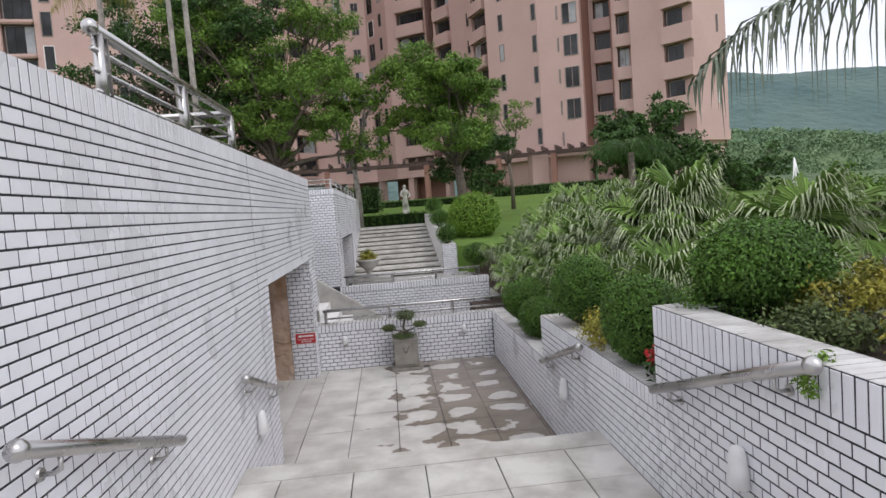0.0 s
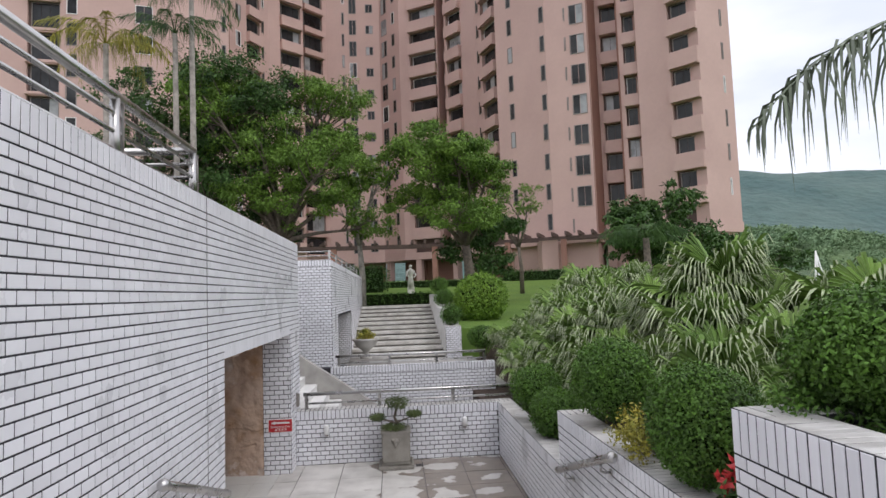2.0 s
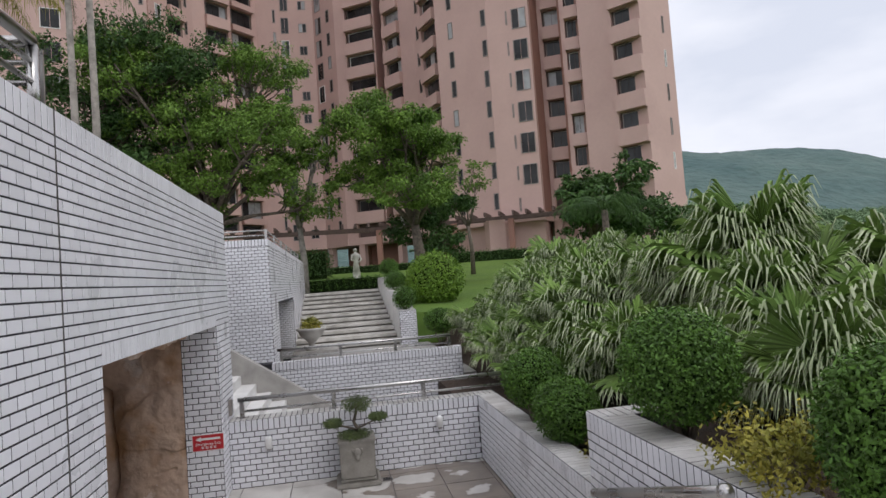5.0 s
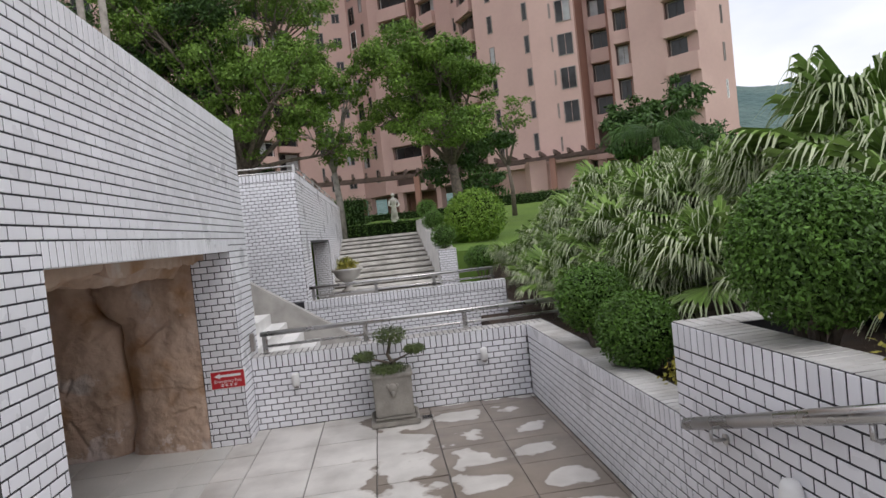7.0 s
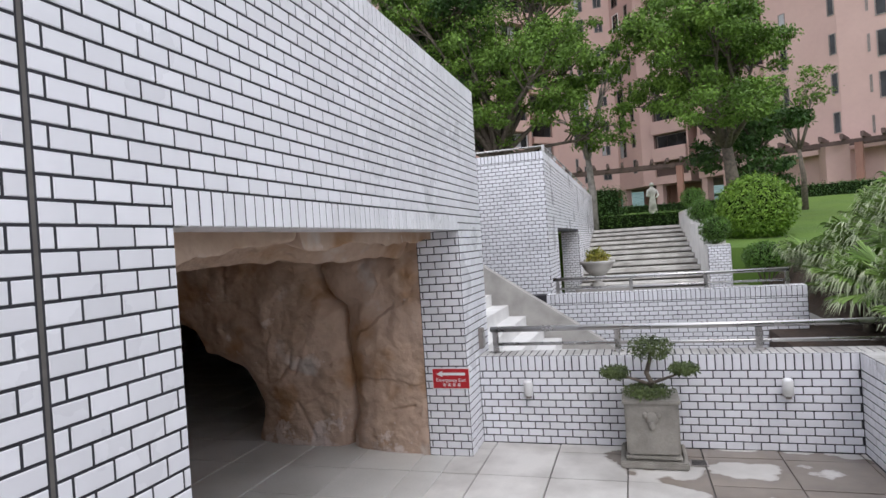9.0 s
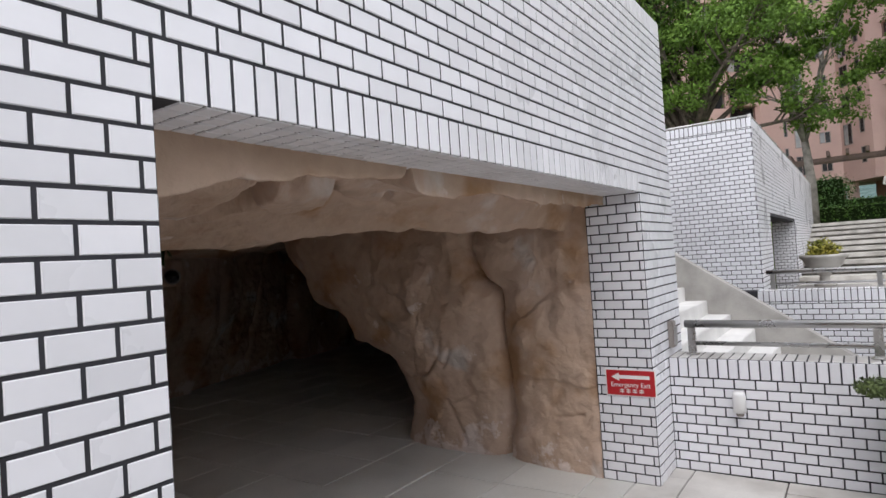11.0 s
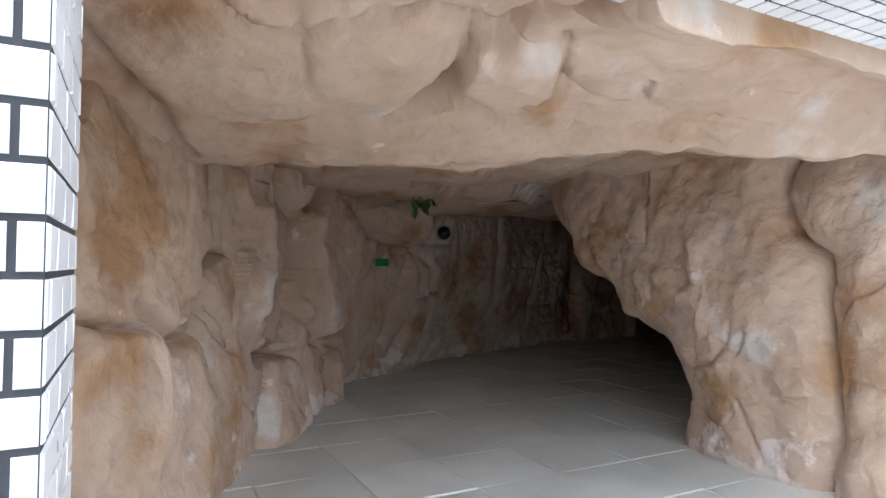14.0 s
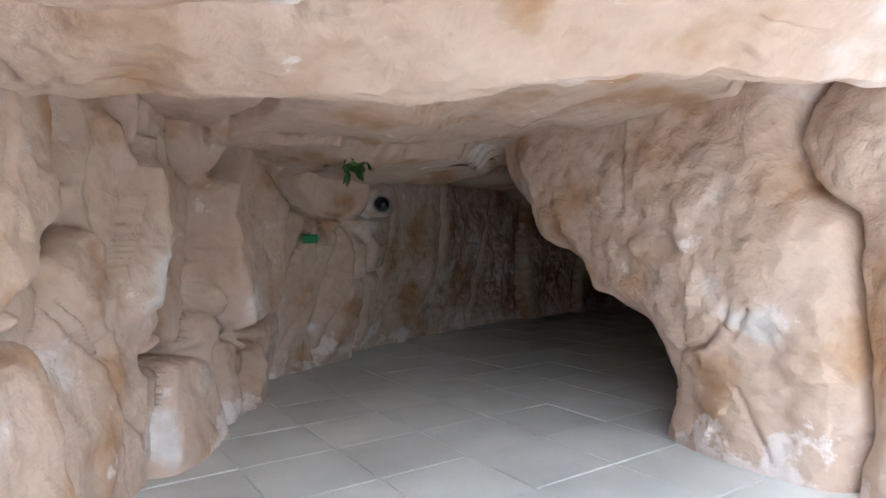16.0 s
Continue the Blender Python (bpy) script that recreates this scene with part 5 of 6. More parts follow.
def tree(label, x, y, gz, clumps, count, size, leaf, trunk, fork, bark, seed, sparse=0.15):
    """Trunk, limbs to each clump, twigs, and a crown of many small leaves in flattened clumps."""
    rg = np.random.default_rng(seed)
    r = random.Random(seed)
    ob = thing("tree", label, "tree", (x, y, gz), "garden trees")
    part("trunk", tube(bmesh.new(), [(0, 0, -0.2), (0.15 * trunk, 0, fork * 0.5), (-0.1, 0.1, fork)], [trunk * 1.3, trunk, trunk * 0.75], 10), bark, ob, smooth=True)
    cs, rs = [], []
    for cx, cy, cz, cr in clumps:
        c = Vector((cx - x, cy - y, cz - gz))
        m = Vector((c.x * 0.45 + r.uniform(-0.4, 0.4), c.y * 0.45, fork + (c.z - fork) * 0.55))
        bm = tube(bmesh.new(), [(-0.1, 0.1, fork - 0.15), m, c], [trunk * 0.55, trunk * 0.3, trunk * 0.1], 7)
        for k in range(7):
            d = Vector((r.gauss(0, 1), r.gauss(0, 1), r.gauss(0.1, 0.5))).normalized()
            e = c + d * cr * 0.85
            tube(bm, [m.lerp(c, 0.4 + 0.08 * k), m.lerp(e, 0.7) + Vector((0, 0, 0.15)), e], [trunk * 0.16, trunk * 0.09, trunk * 0.03], 5, cap=False)
            cs.append(tuple(e))
            rs.append(cr * r.uniform(0.28, 0.5))
        for k in range(5):
            d = Vector((r.gauss(0, 1), r.gauss(0, 1), r.gauss(0.2, 0.5))).normalized()
            cs.append(tuple(c + d * cr * 0.5))
            rs.append(cr * r.uniform(0.3, 0.5))
        part("limb", bm, bark, ob, smooth=True)
    v, f = leaf_cloud(rg, cs, rs, count, size, shell=sparse, flat=0.55, droop=0.5)
    link_mesh("crown", v, f, leaf, ob)
    return ob


def clump_set(seed, cx, cy, cz, w, h, n, r0):
    r = random.Random(seed)
    return [(cx + r.uniform(-w, w), cy + r.uniform(-1.8, 1.8), cz + r.uniform(-h, h), r0 * r.uniform(0.75, 1.2)) for _ in range(n)]


tree("broad green shade tree behind the long wall", -5.6, 33.0, 2.4, clump_set(1, -5.2, 32, 9.8, 4.4, 4.4, 29, 1.7), 62000, 0.15, LEAF_T, 0.3, 3.6, BARK, 1)
tree("broad dark green tree behind the long wall", -11.5, 34.0, 2.4, clump_set(2, -10.2, 33, 10.6, 4.2, 4.6, 24, 1.9), 40000, 0.18, LEAF_D, 0.3, 3.8, BARK, 2)
tree("broad green shade tree above the far stairs", 4.2, 33.5, 2.35, clump_set(3, 2.7, 32.5, 8.5, 2.8, 2.2, 17, 1.5), 45000, 0.15, LEAF_T, 0.28, 3.2, BARK, 3)
tree("thin pale tree with bare curving limbs", -1.6, 34.5, 2.35, clump_set(4, -1.6, 34, 8.8, 1.6, 2.6, 8, 1.2), 4500, 0.2, LEAF_T, 0.17, 3.4, PALEBARK, 4)
tree("dark leafy tree behind the far stairs", 6.0, 37.0, 2.4, clump_set(5, 5.6, 36, 5.8, 1.6, 1.3, 8, 1.2), 9000, 0.22, LEAF_D, 0.22, 2.0, BARK, 5)
tree("sparse twiggy tree by the tower", 8.7, 41.0, 2.8, clump_set(6, 8.6, 41, 8.6, 1.5, 1.6, 7, 1.1), 1500, 0.2, LEAF_T, 0.13, 3.0, BARK, 6)
tree("bushy dark green tree on the lawn", 14.6, 35.0, 2.0, clump_set(7, 14.6, 34.5, 6.6, 1.5, 1.5, 9, 1.3), 10000, 0.25, LEAF_D, 0.2, 2.0, BARK, 7)
tree("bushy dark green tree on the lawn", 18.6, 37.0, 1.6, clump_set(8, 18.8, 36.5, 5.6, 2.2, 1.3, 10, 1.4), 10000, 0.25, LEAF_D, 0.2, 1.8, BARK, 8)
tree("bushy dark green tree behind the long wall", -14.5, 30.0, 2.4, clump_set(9, -14.5, 30, 7.0, 2.5, 2.0, 10, 1.7), 10000, 0.25, LEAF_D, 0.25, 2.6, BARK, 9)
tree("bushy green tree at the garden edge", 26, 44, -1.0, clump_set(10, 26, 44, 3.6, 3.0, 1.4, 10, 1.7), 9000, 0.3, LEAF_D, 0.25, 1.8, BARK, 10)
tree("bushy green tree at the garden edge", 33, 40, -3.0, clump_set(12, 33, 40, 1.6, 4.0, 1.4, 12, 1.8), 9000, 0.3, LEAF_T, 0.25, 1.8, BARK, 12)


def hedge(label, x0, x1, y0, y1, z0, z1, count, leaf, size=0.09):
    ob = thing("hedge", label, "hedge", ((x0 + x1) / 2, (y0 + y1) / 2, z0))
    hx, hy, h = (x1 - x0) / 2, (y1 - y0) / 2, z1 - z0
    # Same dark core as in the shrubs, painting the hedge's inner shade.
    part("inner_shade_core", boxed(-hx * 0.96, hx * 0.96, -hy * 0.85, hy * 0.85, -0.1, h * 0.93, 0.05), INNER, ob)
    n = max(4, int(hx * 5))
    cs = [(-hx + 2 * hx * (i + 0.5) / n, s * hy * 0.55, h * k) for i in range(n) for s in (-1, 1) for k in (0.35, 0.75)]
    v, f = leaf_cloud(rng, cs, [h * 0.36] * len(cs), count, size, shell=0.5)
    link_mesh("crown", v, f, leaf, ob)


hedge("low clipped hedge above the far stairs", -1.5, 2.3, 34.6, 35.4, 2.28, 2.95, 5000, LEAF_B)
hedge("dark tall clipped hedge by the tower", -3.4, -0.6, 45.0, 47.0, 3.0, 5.0, 5000, LEAF_D, 0.14)
hedge("low clipped hedge along the tower", 9.5, 24.0, 53.0, 54.0, 3.6, 4.6, 9000, LEAF_D, 0.16)
hedge("low clipped hedge along the tower", -12, 6.0, 49.0, 50.0, 3.3, 3.9, 7000, LEAF_D, 0.16)

# ---- far terrace, stairs, urn, statue ----
ft = part("far_terrace", boxed(-1.57, 3.0, 16.6, 24.1, -0.9, 0.45), CONC)
tagged(ft, "pale concrete terrace below the far stairs", "terrace", kind="structure")
fs_ = part("far_stairs", boxed(-1.57, 2.45, 24.1, 24.15, 0.0, 0.45), CONC)
tagged(fs_, "broad pale concrete stairs up to the lawn", "stairs", kind="structure")
for i in range(11):
    y = 24.1 + 0.83 * i
    # Darker stone under each tread puts the riser's shadow and dirt into colour.
    part("step", boxed(-1.57, 2.0, y, y + 0.9, -0.2, 0.45 + 0.168 * (i + 1) - 0.11), STONE, fs_)
    part("tread", boxed(-1.57, 2.0, y - 0.12, y + 0.78, 0.45 + 0.168 * (i + 1) - 0.11, 0.45 + 0.168 * (i + 1), 0.01), SLAB, fs_)
sw2 = part("stair_wall", boxed(2.0, 2.6, 23.6, 24.5, 0.3, 1.62, 0.02), PAINTW)
tagged(sw2, "white stepped wall beside the far stairs", "wall", kind="structure")
part("stair_wall_step", boxed(2.0, 2.6, 24.5, 28.0, 0.3, 2.25, 0.02), PAINTW, sw2)
part("stair_wall_step", boxed(2.0, 2.6, 28.0, 33.2, 0.3, 2.83, 0.02), PAINTW, sw2)
part("joint_bed", boxed(2.01, 2.59, 23.585, 23.6, 0.44, 1.6), GROUT, sw2)
lawnw = part("lawn_edge", boxed(-1.57, 2.45, 33.2, 34.2, 0.0, 2.30), CONC)
tagged(lawnw, "concrete edge at the top of the far stairs", "edge", kind="structure")

urn = thing("stone_urn", "pale stone urn with green plants on a plinth", "urn", (-0.85, 21.2, 0.45))
part("plinth", boxed(-0.55, 0.75, -0.4, 0.4, 0.0, 0.35, 0.02), CONC, urn)
part("bowl", lathe(bmesh.new(), [(0.2, 0.35), (0.2, 0.41), (0.1, 0.46), (0.09, 0.55), (0.14, 0.62), (0.33, 0.78), (0.38, 0.9), (0.44, 0.95), (0.44, 1.0), (0.36, 1.0), (0.3, 0.93)], 24), SLAB, urn, smooth=True)
v, f = leaf_cloud(rng, [(0, 0, 1.05), (0.15, 0, 1.08), (-0.15, 0.05, 1.1), (0, 0.1, 1.2)], [0.2, 0.18, 0.18, 0.16], 900, 0.08, shell=0.2)
link_mesh("planting", v, f, LEAF_Y, urn)

stt = bmesh.new()
lathe(stt, [(0.36, 0.0), (0.36, 0.12), (0.26, 0.18), (0.24, 0.5), (0.28, 0.55)], 12)
lathe(stt, [(0.22, 0.55), (0.2, 0.9), (0.15, 1.25), (0.22, 1.5), (0.24, 1.7), (0.1, 1.8), (0.07, 1.86)], 14)
bmesh.ops.create_uvsphere(stt, u_segments=12, v_segments=8, radius=0.13, matrix=Matrix.Translation((0, 0, 1.97)))
tube(stt, [(0.22, 0, 1.68), (0.34, -0.05, 1.35), (0.2, -0.2, 1.2)], 0.055, 8)
tube(stt, [(-0.22, 0, 1.68), (-0.3, -0.05, 1.35), (-0.18, -0.2, 1.3)], 0.055, 8)
sto = part("statue", stt, SLAB, smooth=True)
sto.matrix_basis = pose(1.3, 42.4, 2.8)
tagged(sto, "pale weathered stone garden statue on a base", "statue")

# rail on top of the far wall
rail_far = thing("railing", "dark metal rail on top of the far wall", "railing", (0, 0, 0))
for z in (0.12, 0.25, 0.38):
    part("rail", tube(bmesh.new(), [(-1.8, 19.5, 3.86 + z), (-1.8, 33, 3.86 + z)], 0.02, 6), STEEL, rail_far, smooth=True)
    part("rail", tube(bmesh.new(), [(-1.8, 19.5, 3.86 + z), (-6, 19.5, 3.86 + z)], 0.02, 6), STEEL, rail_far, smooth=True)
for y in (19.5, 21.7, 24, 26.2, 28.5, 30.7, 33):
    part("post", boxed(-1.83, -1.77, y - 0.02, y + 0.02, 3.85, 4.27), STEEL, rail_far)
roof2 = part("far_deck", boxed(-9, -2.0, 18.0, 33.3, 3.5, 3.84), CONC)
tagged(roof2, "concrete deck behind the far wall", "deck", kind="structure")
door = thing("door_far", "dark brown door in the far tiled wall", "door", (-2.9, 20.26, 0.45), kind="structure")
part("leaf", boxed(-0.03, 0.03, -0.48, 0.48, 0, 1.8, 0.004), PERGOLA, door)
part("handle", boxed(0.03, 0.08, -0.4, -0.3, 0.9, 0.93, 0.004), STEEL, door)

# ---- tower ----
FLOOR, ZB, NF = 3.1, 8.3, 14
tower = thing("apartment_tower", "pink rendered apartment tower with balconies and dark windows", "building", (0, 0, 0))
rt = random.Random(4)
tower_line = []


def window(m, x0, x1, y, z0, z1, panes, owner, deep=0.12):
    """A framed window whose glass sits behind the face at y; m is the place of the bay."""
    d, w = 0.06, (x1 - x0 - 0.12) / panes
    bm = bmesh.new()
    ring = [[bm.verts.new((x, yy, z)) for x, z in ((x0 + e, z0 + e), (x1 - e, z0 + e), (x1 - e, z1 - e), (x0 + e, z1 - e))] for yy, e in ((y, 0), (y - deep, 0), (y - deep, d), (y, d))]
    for a, b in zip(ring, ring[1:] + ring[:1]):
        for i in range(4):
            bm.faces.new((a[i], a[(i + 1) % 4], b[(i + 1) % 4], b[i]))
    bmesh.ops.recalc_face_normals(bm, faces=bm.faces[:])
    fr = part("window", bm, FRAMEM if rt.random() > 0.15 else WHITE, owner)
    fr.matrix_basis = m
    for i in range(panes):
        a = x0 + d + i * w
        part("pane", boxed(a + 0.02, a + w - 0.02, y - deep * 0.6, y - deep * 0.3, z0 + d, z1 - d), CURTAIN if rt.random() > 0.86 else GLASS, fr)


def facade(a, b, pieces, material=None, out=0.5, deep=0.34):
    """One straight bay of the tower from a to b: solid wall, rows of windows set into it and rows of open balconies."""
    material = material or PINK
    length = math.dist(a, b)
    m = pose(a[0], a[1], 0, 0, 0, math.degrees(math.atan2(b[1] - a[1], b[0] - a[0])))
    tower_line.extend((a, b))
    solid, u = [], 0.0
    for q in sorted(q for q in pieces if q[0] == "balcony"):
        solid.append((u, q[1]))
        u = q[2]
    solid.append((u, length))
    for u0, u1 in solid:
        if u1 - u0 > 0.05:
            part("wall", boxed(u0, u1, 0, 2.2, ZB, ZB + FLOOR * NF), material, tower).matrix_basis = m
    for q in pieces:
        kind, u0, u1, z0, high = q[:5]
        if kind == "window":
            for k in range(NF):
                window(m, u0, u1, 0.06, ZB + k * FLOOR + z0, ZB + k * FLOOR + z0 + high, q[5], tower)
            continue
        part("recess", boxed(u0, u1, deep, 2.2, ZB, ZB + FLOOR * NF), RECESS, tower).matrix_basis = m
        for k in range(-1, NF):
            z = ZB + k * FLOOR + z0 + high
            base = max(z, ZB)
            top = z + FLOOR - high
            if top < ZB + 0.3:
                continue
            bal_ = part("balcony", boxed(u0 + 0.002, u1 - 0.002, -0.02, deep, base, base + 0.35), PINK, tower)
            bal_.matrix_basis = m
            part("parapet", boxed(u0 - 0.05, u1 + 0.05, -out, -out + 0.16, base, top, 0.03), PINK, bal_)
            for x in (u0 - 0.05, u1 - 0.11):
                part("parapet", boxed(x, x + 0.16, -out + 0.16, 0, base, top), PINK, bal_)
            window(Matrix(), u0 + 0.08 + 0.06 * (u1 - u0), u1 - 0.08, deep, top - 0.3, top + high - 0.12, 2 if u1 - u0 < 2.6 else 3, bal_)


facade((-38.5, 58.5), (-28.4, 60.3), [("balcony", 4.86, 7.6, 2.34, 2.81), ("window", 8.14, 9.08, 0.92, 2.26, 1)])
facade((-28.4, 60.3), (-20.4, 62.4), [("window", 3.86, 5.45, 0.62, 1.86, 2)])
facade((-20.4, 62.4), (-16.2, 63.4), [("window", 3.61, 4.05, 0.6, 1.72, 1)])
facade((-17.1, 66.9), (-15.8, 69.5), [("window", 1.07, 1.9, 1.25, 1.72, 2)])
facade((-15.8, 69.5), (-14.0, 72.9), [("balcony", 0, 2.24, 0.37, 1.93), ("window", 2.54, 2.94, 1.24, 1.56, 1)])
facade((-14.0, 72.9), (-10.5, 75.9), [("balcony", 1.57, 4.44, 1.28, 1.79)])
facade((-11.3, 81.3), (-8.3, 84.3), [("balcony", 0.27, 3.53, 0.31, 2.31)])
facade((-8.3, 84.3), (-5.3, 84.6), [("window", 2.11, 2.5, 1.85, 1.79, 1)])
facade((-5.3, 84.6), (-0.9, 84.6), [("window", 0.13, 1.17, 0.42, 2.14, 2), ("window", 2.45, 3.49, 0.57, 1.2, 2)])
facade((-0.9, 84.6), (1.8, 80.9), [("window", 0.53, 1.76, 3.02, 2.2, 2), ("window", 2.92, 3.57, 0.82, 1.65, 1)])
facade((1.8, 80.9), (3.0, 80.3), [])
facade((3.0, 80.3), (6.7, 78.0), [("balcony", 0.19, 4.17, 0.11, 1.59)])
# Dark gap between bays, its shade painted on.
facade((6.9, 80.9), (7.9, 80.8), [], PINKD)
facade((7.5, 76.4), (9.3, 73.8), [("balcony", 0.44, 3.21, 0.55, 1.66)])
facade((9.3, 73.8), (10.7, 71.2), [])
facade((10.7, 71.2), (12.3, 66.2), [("window", 0.56, 1.18, 3.1, 1.54, 1), ("balcony", 1.78, 5.26, 1.86, 1.82)])
facade((12.1, 65.3), (16.4, 60.4), [("window", 1.65, 2.26, 0.49, 1.73, 1), ("window", 5.84, 6.4, 0.53, 1.66, 1)])
facade((16.4, 60.4), (20.1, 58.4), [("window", 1.93, 2.1, 0.13, 1.34, 1), ("window", 2.51, 3.95, 2.68, 2.0, 2)])
# Return wall painted darker to carry its shade.
facade((20.4, 59.1), (21.9, 60.8), [], PINKD)
facade((21.9, 60.8), (23.9, 59.7), [("balcony", 0.44, 2.28, 0.23, 1.8)])
facade((22.9, 57.4), (24.4, 56.5), [("balcony", 0.42, 1.71, 0.78, 1.93)])
facade((23.8, 55.3), (27.5, 50.7), [("balcony", 3.22, 5.85, 0.02, 1.59)])
facade((27.5, 50.7), (31.5, 52.5), [("window", 3.04, 3.29, 2.42, 1.54, 1)])
# solid body behind the bays, in the pink with shade mixed in
bm = bmesh.new()
plan = [(x * 1.02, y + 1.6) for x, y in tower_line] + [(44, 74), (44, 105), (-60, 105), (-60, 62)]
low_ring = [bm.verts.new((x, y, ZB)) for x, y in plan]
high_ring = [bm.verts.new((x, y, ZB + FLOOR * NF)) for x, y in plan]
for i in range(len(plan)):
    k = (i + 1) % len(plan)
    bm.faces.new((low_ring[i], low_ring[k], high_ring[k], high_ring[i]))
bm.faces.new(high_ring)
bm.faces.new(list(reversed(low_ring)))
bmesh.ops.recalc_face_normals(bm, faces=bm.faces[:])
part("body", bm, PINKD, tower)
# ground storey: solid at the near end, open with piers and a shade-dark back farther back
for a, b in zip(tower_line[::2], tower_line[1::2]):
    m = pose(a[0], a[1], 0, 0, 0, math.degrees(math.atan2(b[1] - a[1], b[0] - a[0])))
    ln = math.dist(a, b)
    near = a[0] > 12
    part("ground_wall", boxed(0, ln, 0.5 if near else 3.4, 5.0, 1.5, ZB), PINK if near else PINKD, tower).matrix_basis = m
    part("beam", boxed(-0.1, ln + 0.1, -0.05, 4.5, ZB - 0.9, ZB + 0.01), PINK, tower).matrix_basis = m
    if ln > 1.6:
        part("pier", boxed(0.1, 0.9, 0.1, 0.9, 1.5, ZB - 0.9), PINK, tower).matrix_basis = m
part("pier", boxed(14.6, 16.2, 58.6, 60.4, 1.5, ZB - 0.5), PINK, tower)
per = thing("pergola", "dark timber pergola along the base of the tower", "pergola", (0, 0, 0))
PLINE = [Vector(q) for q in ((-34, 54.5), (-18, 58.5), (-6, 61.5), (4, 61.5), (11, 59.2), (16, 57.0), (21.5, 54.4))]
for p0, p1 in zip(PLINE, PLINE[1:]):
    d = (p1 - p0)
    m = pose(p0.x, p0.y, 0, 0, 0, math.degrees(math.atan2(d.y, d.x)))
    for v in (0.5, 2.1):
        part("beam", boxed(-0.05, d.length + 0.05, v - 0.1, v + 0.1, 7.6, 7.9), PERGOLA, per).matrix_basis = m
    n = int(d.length / 1.15)
    for i in range(n):
        u = (i + 0.5) * d.length / n
        part("rafter", boxed(u - 0.11, u + 0.11, -0.5, 3.0, 7.9, 8.3, 0.02), PERGOLA, per).matrix_basis = m
    part("column", boxed(0.0, 0.5, 0.2, 0.7, 2.2, 7.6), PINKD, per).matrix_basis = m

# ---- hills and distance ----


def ridge_sheet(name, label, material, x0, x1, nx, y0, y1, ny, top, base, rough, lump, seed):
    """A hillside that climbs from y0 to y1; top(x) is its height, with broad folds and rounded tree crowns."""
    hv = []
    for j in range(ny):
        t = j / (ny - 1)
        y = y0 + (y1 - y0) * t
        sn = math.sin(t * 1.57)
        for i in range(nx):
            x = x0 + (x1 - x0) * i / (nx - 1)
            z = base + (top(x) - base) * sn + rough * sn * noise.fractal(Vector((x * 0.006, y * 0.006, seed)), 1.0, 2.0, 5)
            hv.append((x, y, z + lump * abs(noise.noise(Vector((x, y, seed * 9)) * 0.33 / lump))))
    hf = [(j * nx + i, j * nx + i + 1, (j + 1) * nx + i + 1, (j + 1) * nx + i) for j in range(ny - 1) for i in range(nx - 1)]
    return tagged(link_mesh(name, hv, hf, material, smooth=True), label, "hill", kind="structure")


ridge_sheet("hill_backdrop", "wooded green mountain in the distance with haze in its colour", HILLM, -900, 1900, 170, 330, 710, 60,
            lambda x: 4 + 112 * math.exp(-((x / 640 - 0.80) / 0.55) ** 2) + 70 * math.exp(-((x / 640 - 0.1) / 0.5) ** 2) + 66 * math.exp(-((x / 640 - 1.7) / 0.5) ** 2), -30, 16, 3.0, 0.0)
ridge_sheet("hill_near", "nearer slope covered with green trees", HILLN, 40, 620, 240, 150, 330, 70,
            lambda x: 12 + 17 * math.exp(-((x - 180) / 100) ** 2) + 10 * math.exp(-((x - 400) / 90) ** 2), -26, 6, 3.0, 2.0)
wood_rng = np.random.default_rng(21)
crowns, spread = [], []
for _ in range(1300):
    x, y = 60 + 380 * wood_rng.random(), 165 + 165 * wood_rng.random()
    k = math.sin(max(0.0, (y - 150) / 180) * 1.57)
    top_ = 12 + 17 * math.exp(-((x - 180) / 100) ** 2) + 10 * math.exp(-((x - 400) / 90) ** 2)
    crowns.append((x, y, -26 + (top_ + 26) * k + 1.5 + 3 * wood_rng.random()))
    spread.append(2.6 + 2.2 * wood_rng.random())
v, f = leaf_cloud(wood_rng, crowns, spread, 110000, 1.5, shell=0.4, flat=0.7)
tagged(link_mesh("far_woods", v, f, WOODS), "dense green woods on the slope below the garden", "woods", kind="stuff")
block = thing("roof_house", "white rendered roof house beyond the garden", "building", (22.2, 30.2, 0.0), turn=-38)
part("wall", boxed(-0.3, 1.5, 0, 2.5, -8, 2.45), PAINTW, block)
part("coping", boxed(-0.4, 1.6, -0.1, 2.6, 2.45, 2.55, 0.02), PAINTW, block)
part("parapet", boxed(-3.6, -0.3, 0.3, 0.6, -8, 1.75), PAINTW, block)
part("parapet", boxed(1.5, 9.0, 0.3, 0.6, -8, 1.75), PAINTW, block)
part("wall", boxed(-3.6, 9.0, 0.6, 7.0, -8, 1.1), CONC, block)
for k in range(14):
    part("slat", boxed(-3.5 + 0.23 * k, -3.38 + 0.23 * k, 0.2, 0.3, 1.0, 1.72), WHITE, block)
mast = thing("mast", "thin white mast with stays on the roof house", "mast", (22.0, 30.6, 2.5))
for dx in (-0.12, 0.12, 0.42):
    part("leg", tube(bmesh.new(), [(dx * 1.6, 0, -0.8), (0, 0, 1.9)], [0.05, 0.035], 8), WHITE, mast, smooth=True)

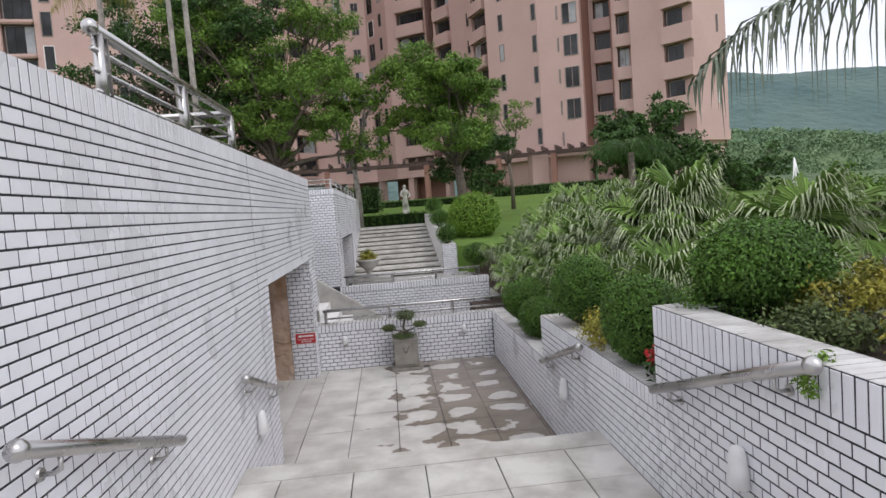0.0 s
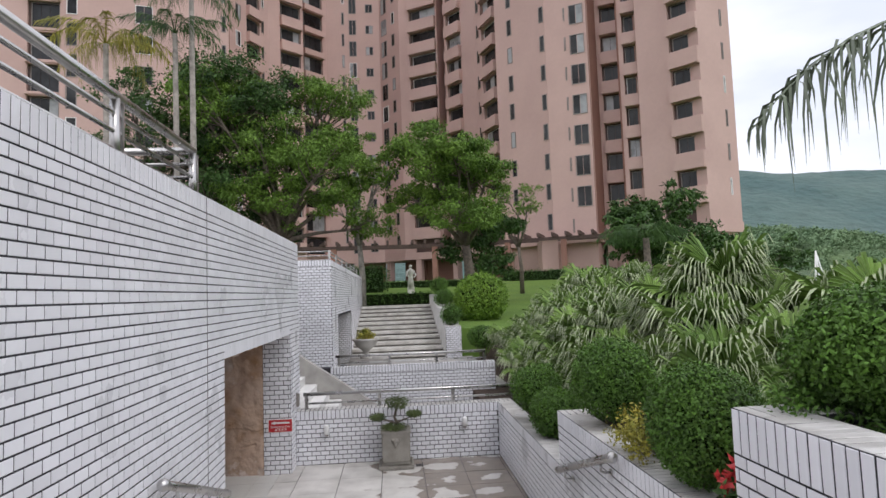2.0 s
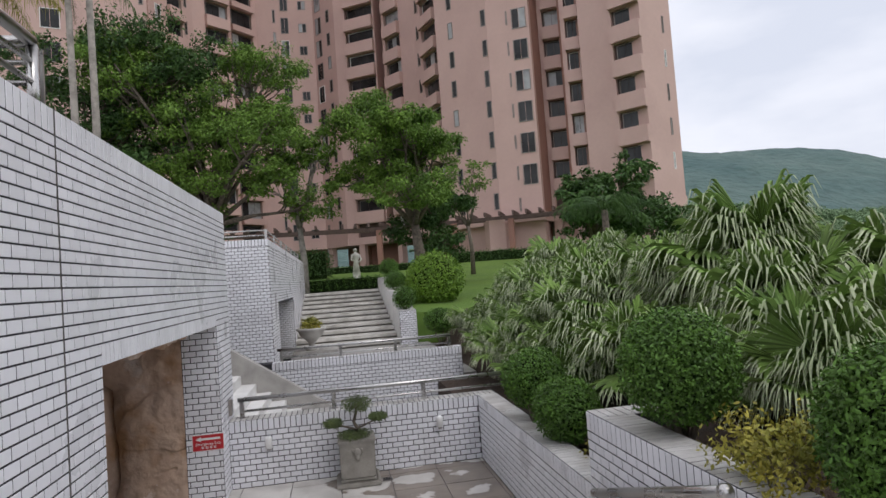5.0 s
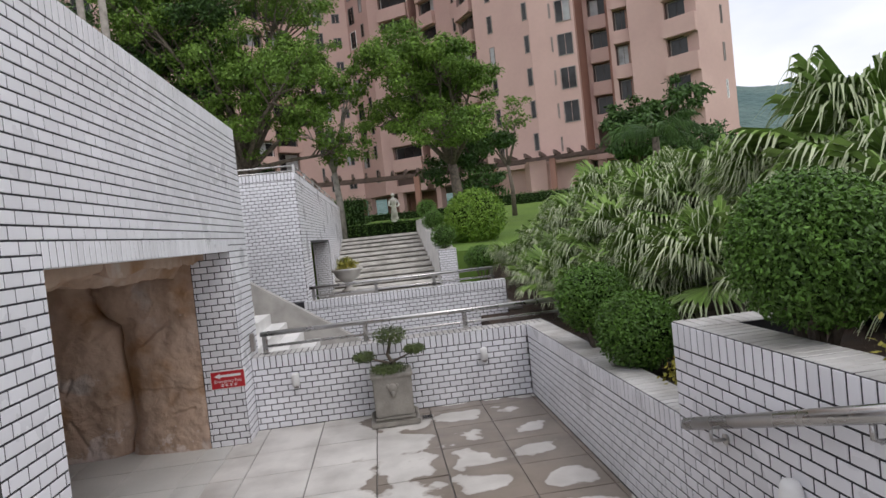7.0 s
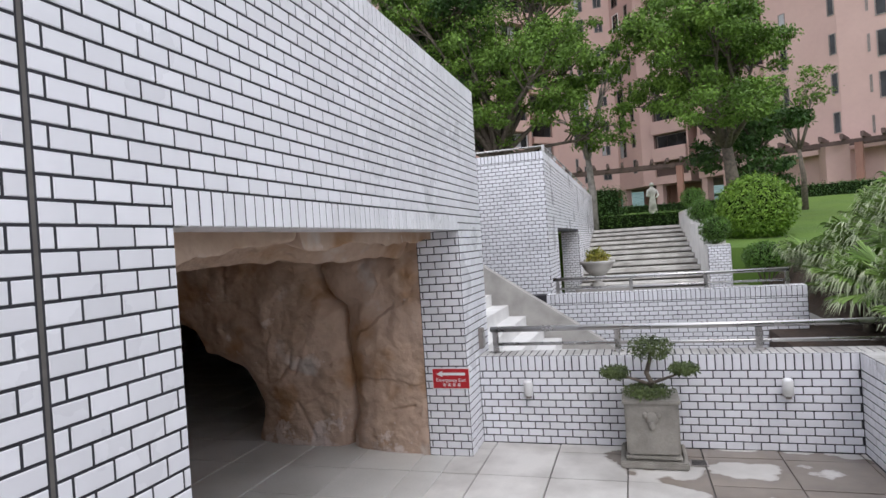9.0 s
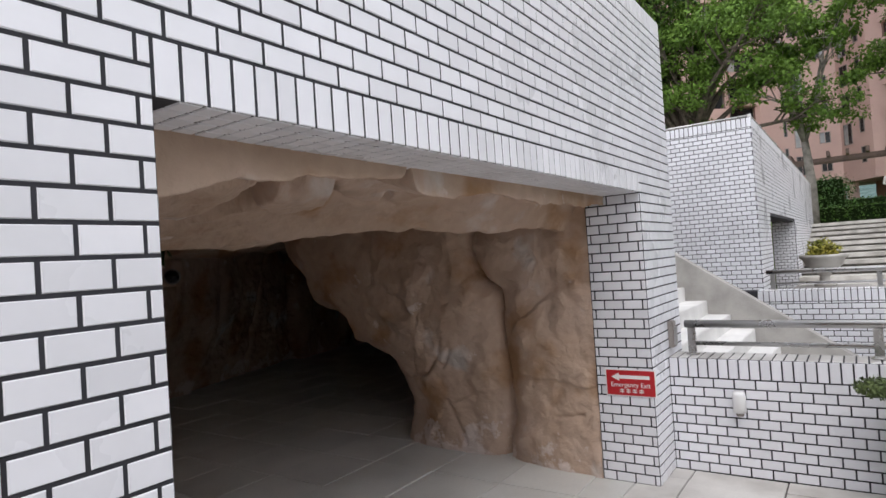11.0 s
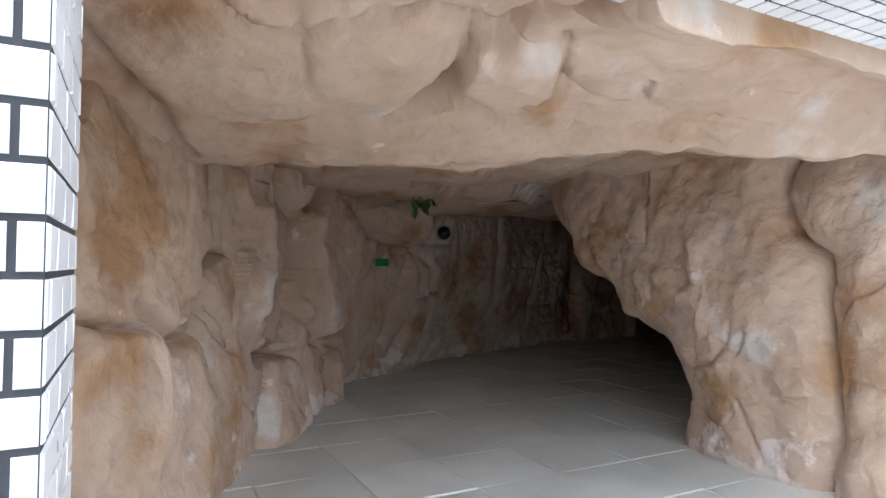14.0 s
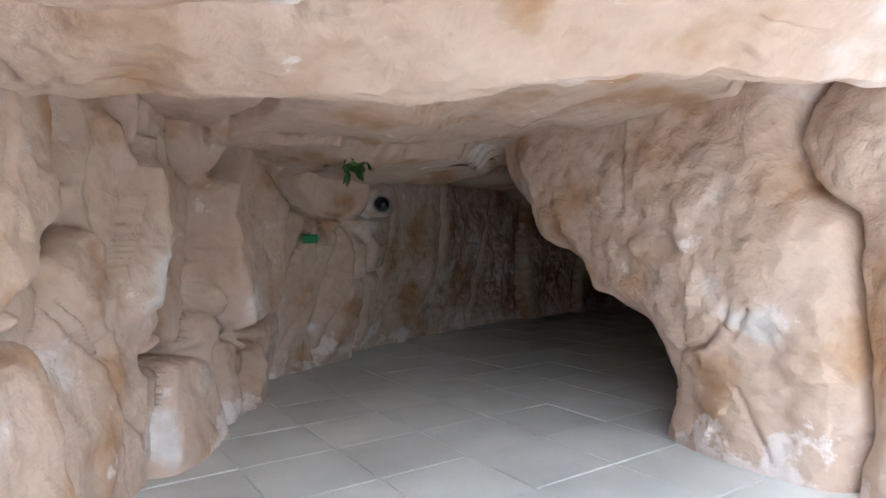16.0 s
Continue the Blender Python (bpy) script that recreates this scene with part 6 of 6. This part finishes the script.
# ---- tiles and slabs ----
Y_, Z_, X_ = Vector((0, 1, 0)), Vector((0, 0, 1)), Vector((1, 0, 0))
SB = TOP - 0.16
joint = (6.750, 6.770, -1, 5)
rects = bond(-5, YE, 0, SB, [(Y0, Y1, -1, HEAD), (Y0, Y1, HEAD, HEAD + 0.15), joint], base=0.0)
lay(wall_left, rects, (WL - g, 0, 0), Y_, Z_, near=(WL, 6.9, 1.7), limit=300)
lay(wall_left, soldiers(-5, 6.75, SB, TOP) + soldiers(6.77, YE, SB, TOP), (WL - g, 0, 0), Y_, Z_, seed=2, near=(WL, 9, TOP), limit=60)
lay(wall_left, soldiers(Y0, Y1, HEAD - 0.002, HEAD + 0.15), (WL - g, 0, 0), Y_, Z_, near=(WL, Y0, HEAD), limit=60, seed=3)
lay(wall_left, bond(WL - JAMB, WL - g, 0, HEAD), (0, Y1 + g, 0), X_, Z_, near=(WL, Y1, 1.0), limit=120, seed=5)
lay(wall_left, [(x, x + 0.066, y, y + 0.066) for x in [WL - JAMB + 0.075 * i for i in range(6)] for y in [-Y1 + 0.075 * j for j in range(51)]],
    (0, 0, HEAD + g), X_, -Y_, seed=6)
lay(wall_left, bond(-WL + g, -WL + JAMB, 0, HEAD), (0, Y0 - g, 0), -X_, Z_, seed=7)
lay(wall_low, bond(WL, WR, 0, 0.75), (0, LOW + g, 0), X_, Z_, near=(0.3, LOW, 0.4), limit=260, seed=8)
lay(wall_low, soldiers(WL, WR, 0.75, 0.908), (0, LOW + g, 0), X_, Z_, near=(0.3, LOW, 0.8), limit=60, seed=9)
lay(wall_low, soldiers(WL, WR + 0.28, LOW + 0.004, LOW + 0.31), (0, 0, 0.905), X_, Y_, material=COPING, seed=10)
for k, (w, ya, yb, top) in enumerate(wall_planters):
    lay(w, bond(-yb, -max(ya, -3), 0, top - 0.16 + (0.0 if k else -0.08), base=0.0), (WR + g, 0, 0), -Y_, Z_, near=(WR, yb - 1.2, top - 0.5), limit=220, seed=20 + k)
    lay(w, soldiers(-yb, -max(ya, -3), top - 0.16 - (0.0 if k else 0.08), top - 0.002), (WR + g, 0, 0), -Y_, Z_, near=(WR, yb - 0.5, top), limit=60, seed=30 + k)
    lay(w, soldiers(max(ya, -3), yb - (0.28 if k < 2 else 0), -(WR + 0.285), -(WR + 0.004)), (0, 0, top - g), Y_, -X_, near=(WR, yb - 0.5, top), limit=60, material=COPING, seed=40 + k)
    if k < 2:
        lay(w, soldiers(WR + 0.004, WR + 1.5, yb - 0.275, yb - 0.004), (0, 0, top - g), X_, Y_, material=COPING, seed=50 + k)
        lay(w, bond(-(WR + 1.5), -WR, 0.3, top - 0.02), (0, yb - g, 0), -X_, Z_, seed=60 + k)
lay(wall_second, bond(-1.5, 2.63, -0.9, 0.93), (0, 16.3 + g, 0), X_, Z_, seed=70)
lay(wall_second, soldiers(-1.5, 2.63, 0.93, 1.09), (0, 16.3 + g, 0), X_, Z_, seed=71)
lay(wall_second, soldiers(-1.5, 2.63, 16.305, 16.595), (0, 0, 1.09), X_, Y_, seed=75)
lay(wall_far, bond(-6, -1.56, -0.6, 3.7), (0, 17.6, 0), X_, Z_, seed=72)
lay(wall_far, soldiers(-6, -1.56, 3.7, 3.862), (0, 17.6, 0), X_, Z_, seed=73)
lay(wall_far, bond(17.6, 33.3, 0.2, 3.7, [(19.3, 24.8, -1, 2.27)]), (-1.56 - g, 0, 0), Y_, Z_, seed=74)
lay(wall_far, bond(-2.1, -1.57, 0.2, 2.27), (0, 24.8, 0), X_, Z_, seed=77)
lay(wall_far, soldiers(17.6, 33.3, 3.7, 3.862), (-1.56 - g, 0, 0), Y_, Z_, seed=76)

lay(sw2, bond(2.01, 2.59, 0.45, 1.6), (0, 23.585, 0), X_, Z_, seed=78)
part("sealant_joint", boxed(WL - 0.02, WL - 0.003, 6.753, 6.767, 0, TOP), JOINT, wall_left)

S = 0.66


def slabs(x0, x1, y0, y1, ox, oy, size=S, gap=0.009):
    out = []
    i0, i1 = math.floor((x0 - ox) / size), math.ceil((x1 - ox) / size)
    j0, j1 = math.floor((y0 - oy) / size), math.ceil((y1 - oy) / size)
    for i in range(i0, i1):
        for j in range(j0, j1):
            a, b = max(x0, ox + i * size), min(x1, ox + (i + 1) * size)
            c, d = max(y0, oy + j * size), min(y1, oy + (j + 1) * size)
            if b - a > 0.05 and d - c > 0.05:
                out.append((a + gap / 2, b - gap / 2, c + gap / 2, d - gap / 2))
    return out


lay(floor_core, slabs(WL - 0.2, WR, 6.46, LOW, -0.14, 10.77), (0, 0, -0.012), X_, Y_, near=(0, 9, 0), limit=300, material=DAMP, depth=0.012, name="paving_slab", seed=80)
lay(floor_core, slabs(-11, WL - 0.2, 6.4, 18.5, -0.14, 10.77), (0, 0, -0.012), X_, Y_, near=(-3, 9, 0), limit=200, material=CAVESLAB, depth=0.012, name="paving_slab", seed=81)
lay(steps_lower, slabs(WL, WR, 3.26, RY2 - 0.35, 0.10, RY2 - 0.35 - 4 * S), (0, 0, LAND - 0.012), X_, Y_, near=(0, 5, LAND), material=SLAB, depth=0.012, name="paving_slab", seed=82)
lay(steps_upper, slabs(WL, WR, -6, RY1 - 0.35, 0.10, RY1 - 0.35), (0, 0, UP - 0.012), X_, Y_, near=(0, 2, UP), material=SLAB, depth=0.012, name="paving_slab", seed=83)
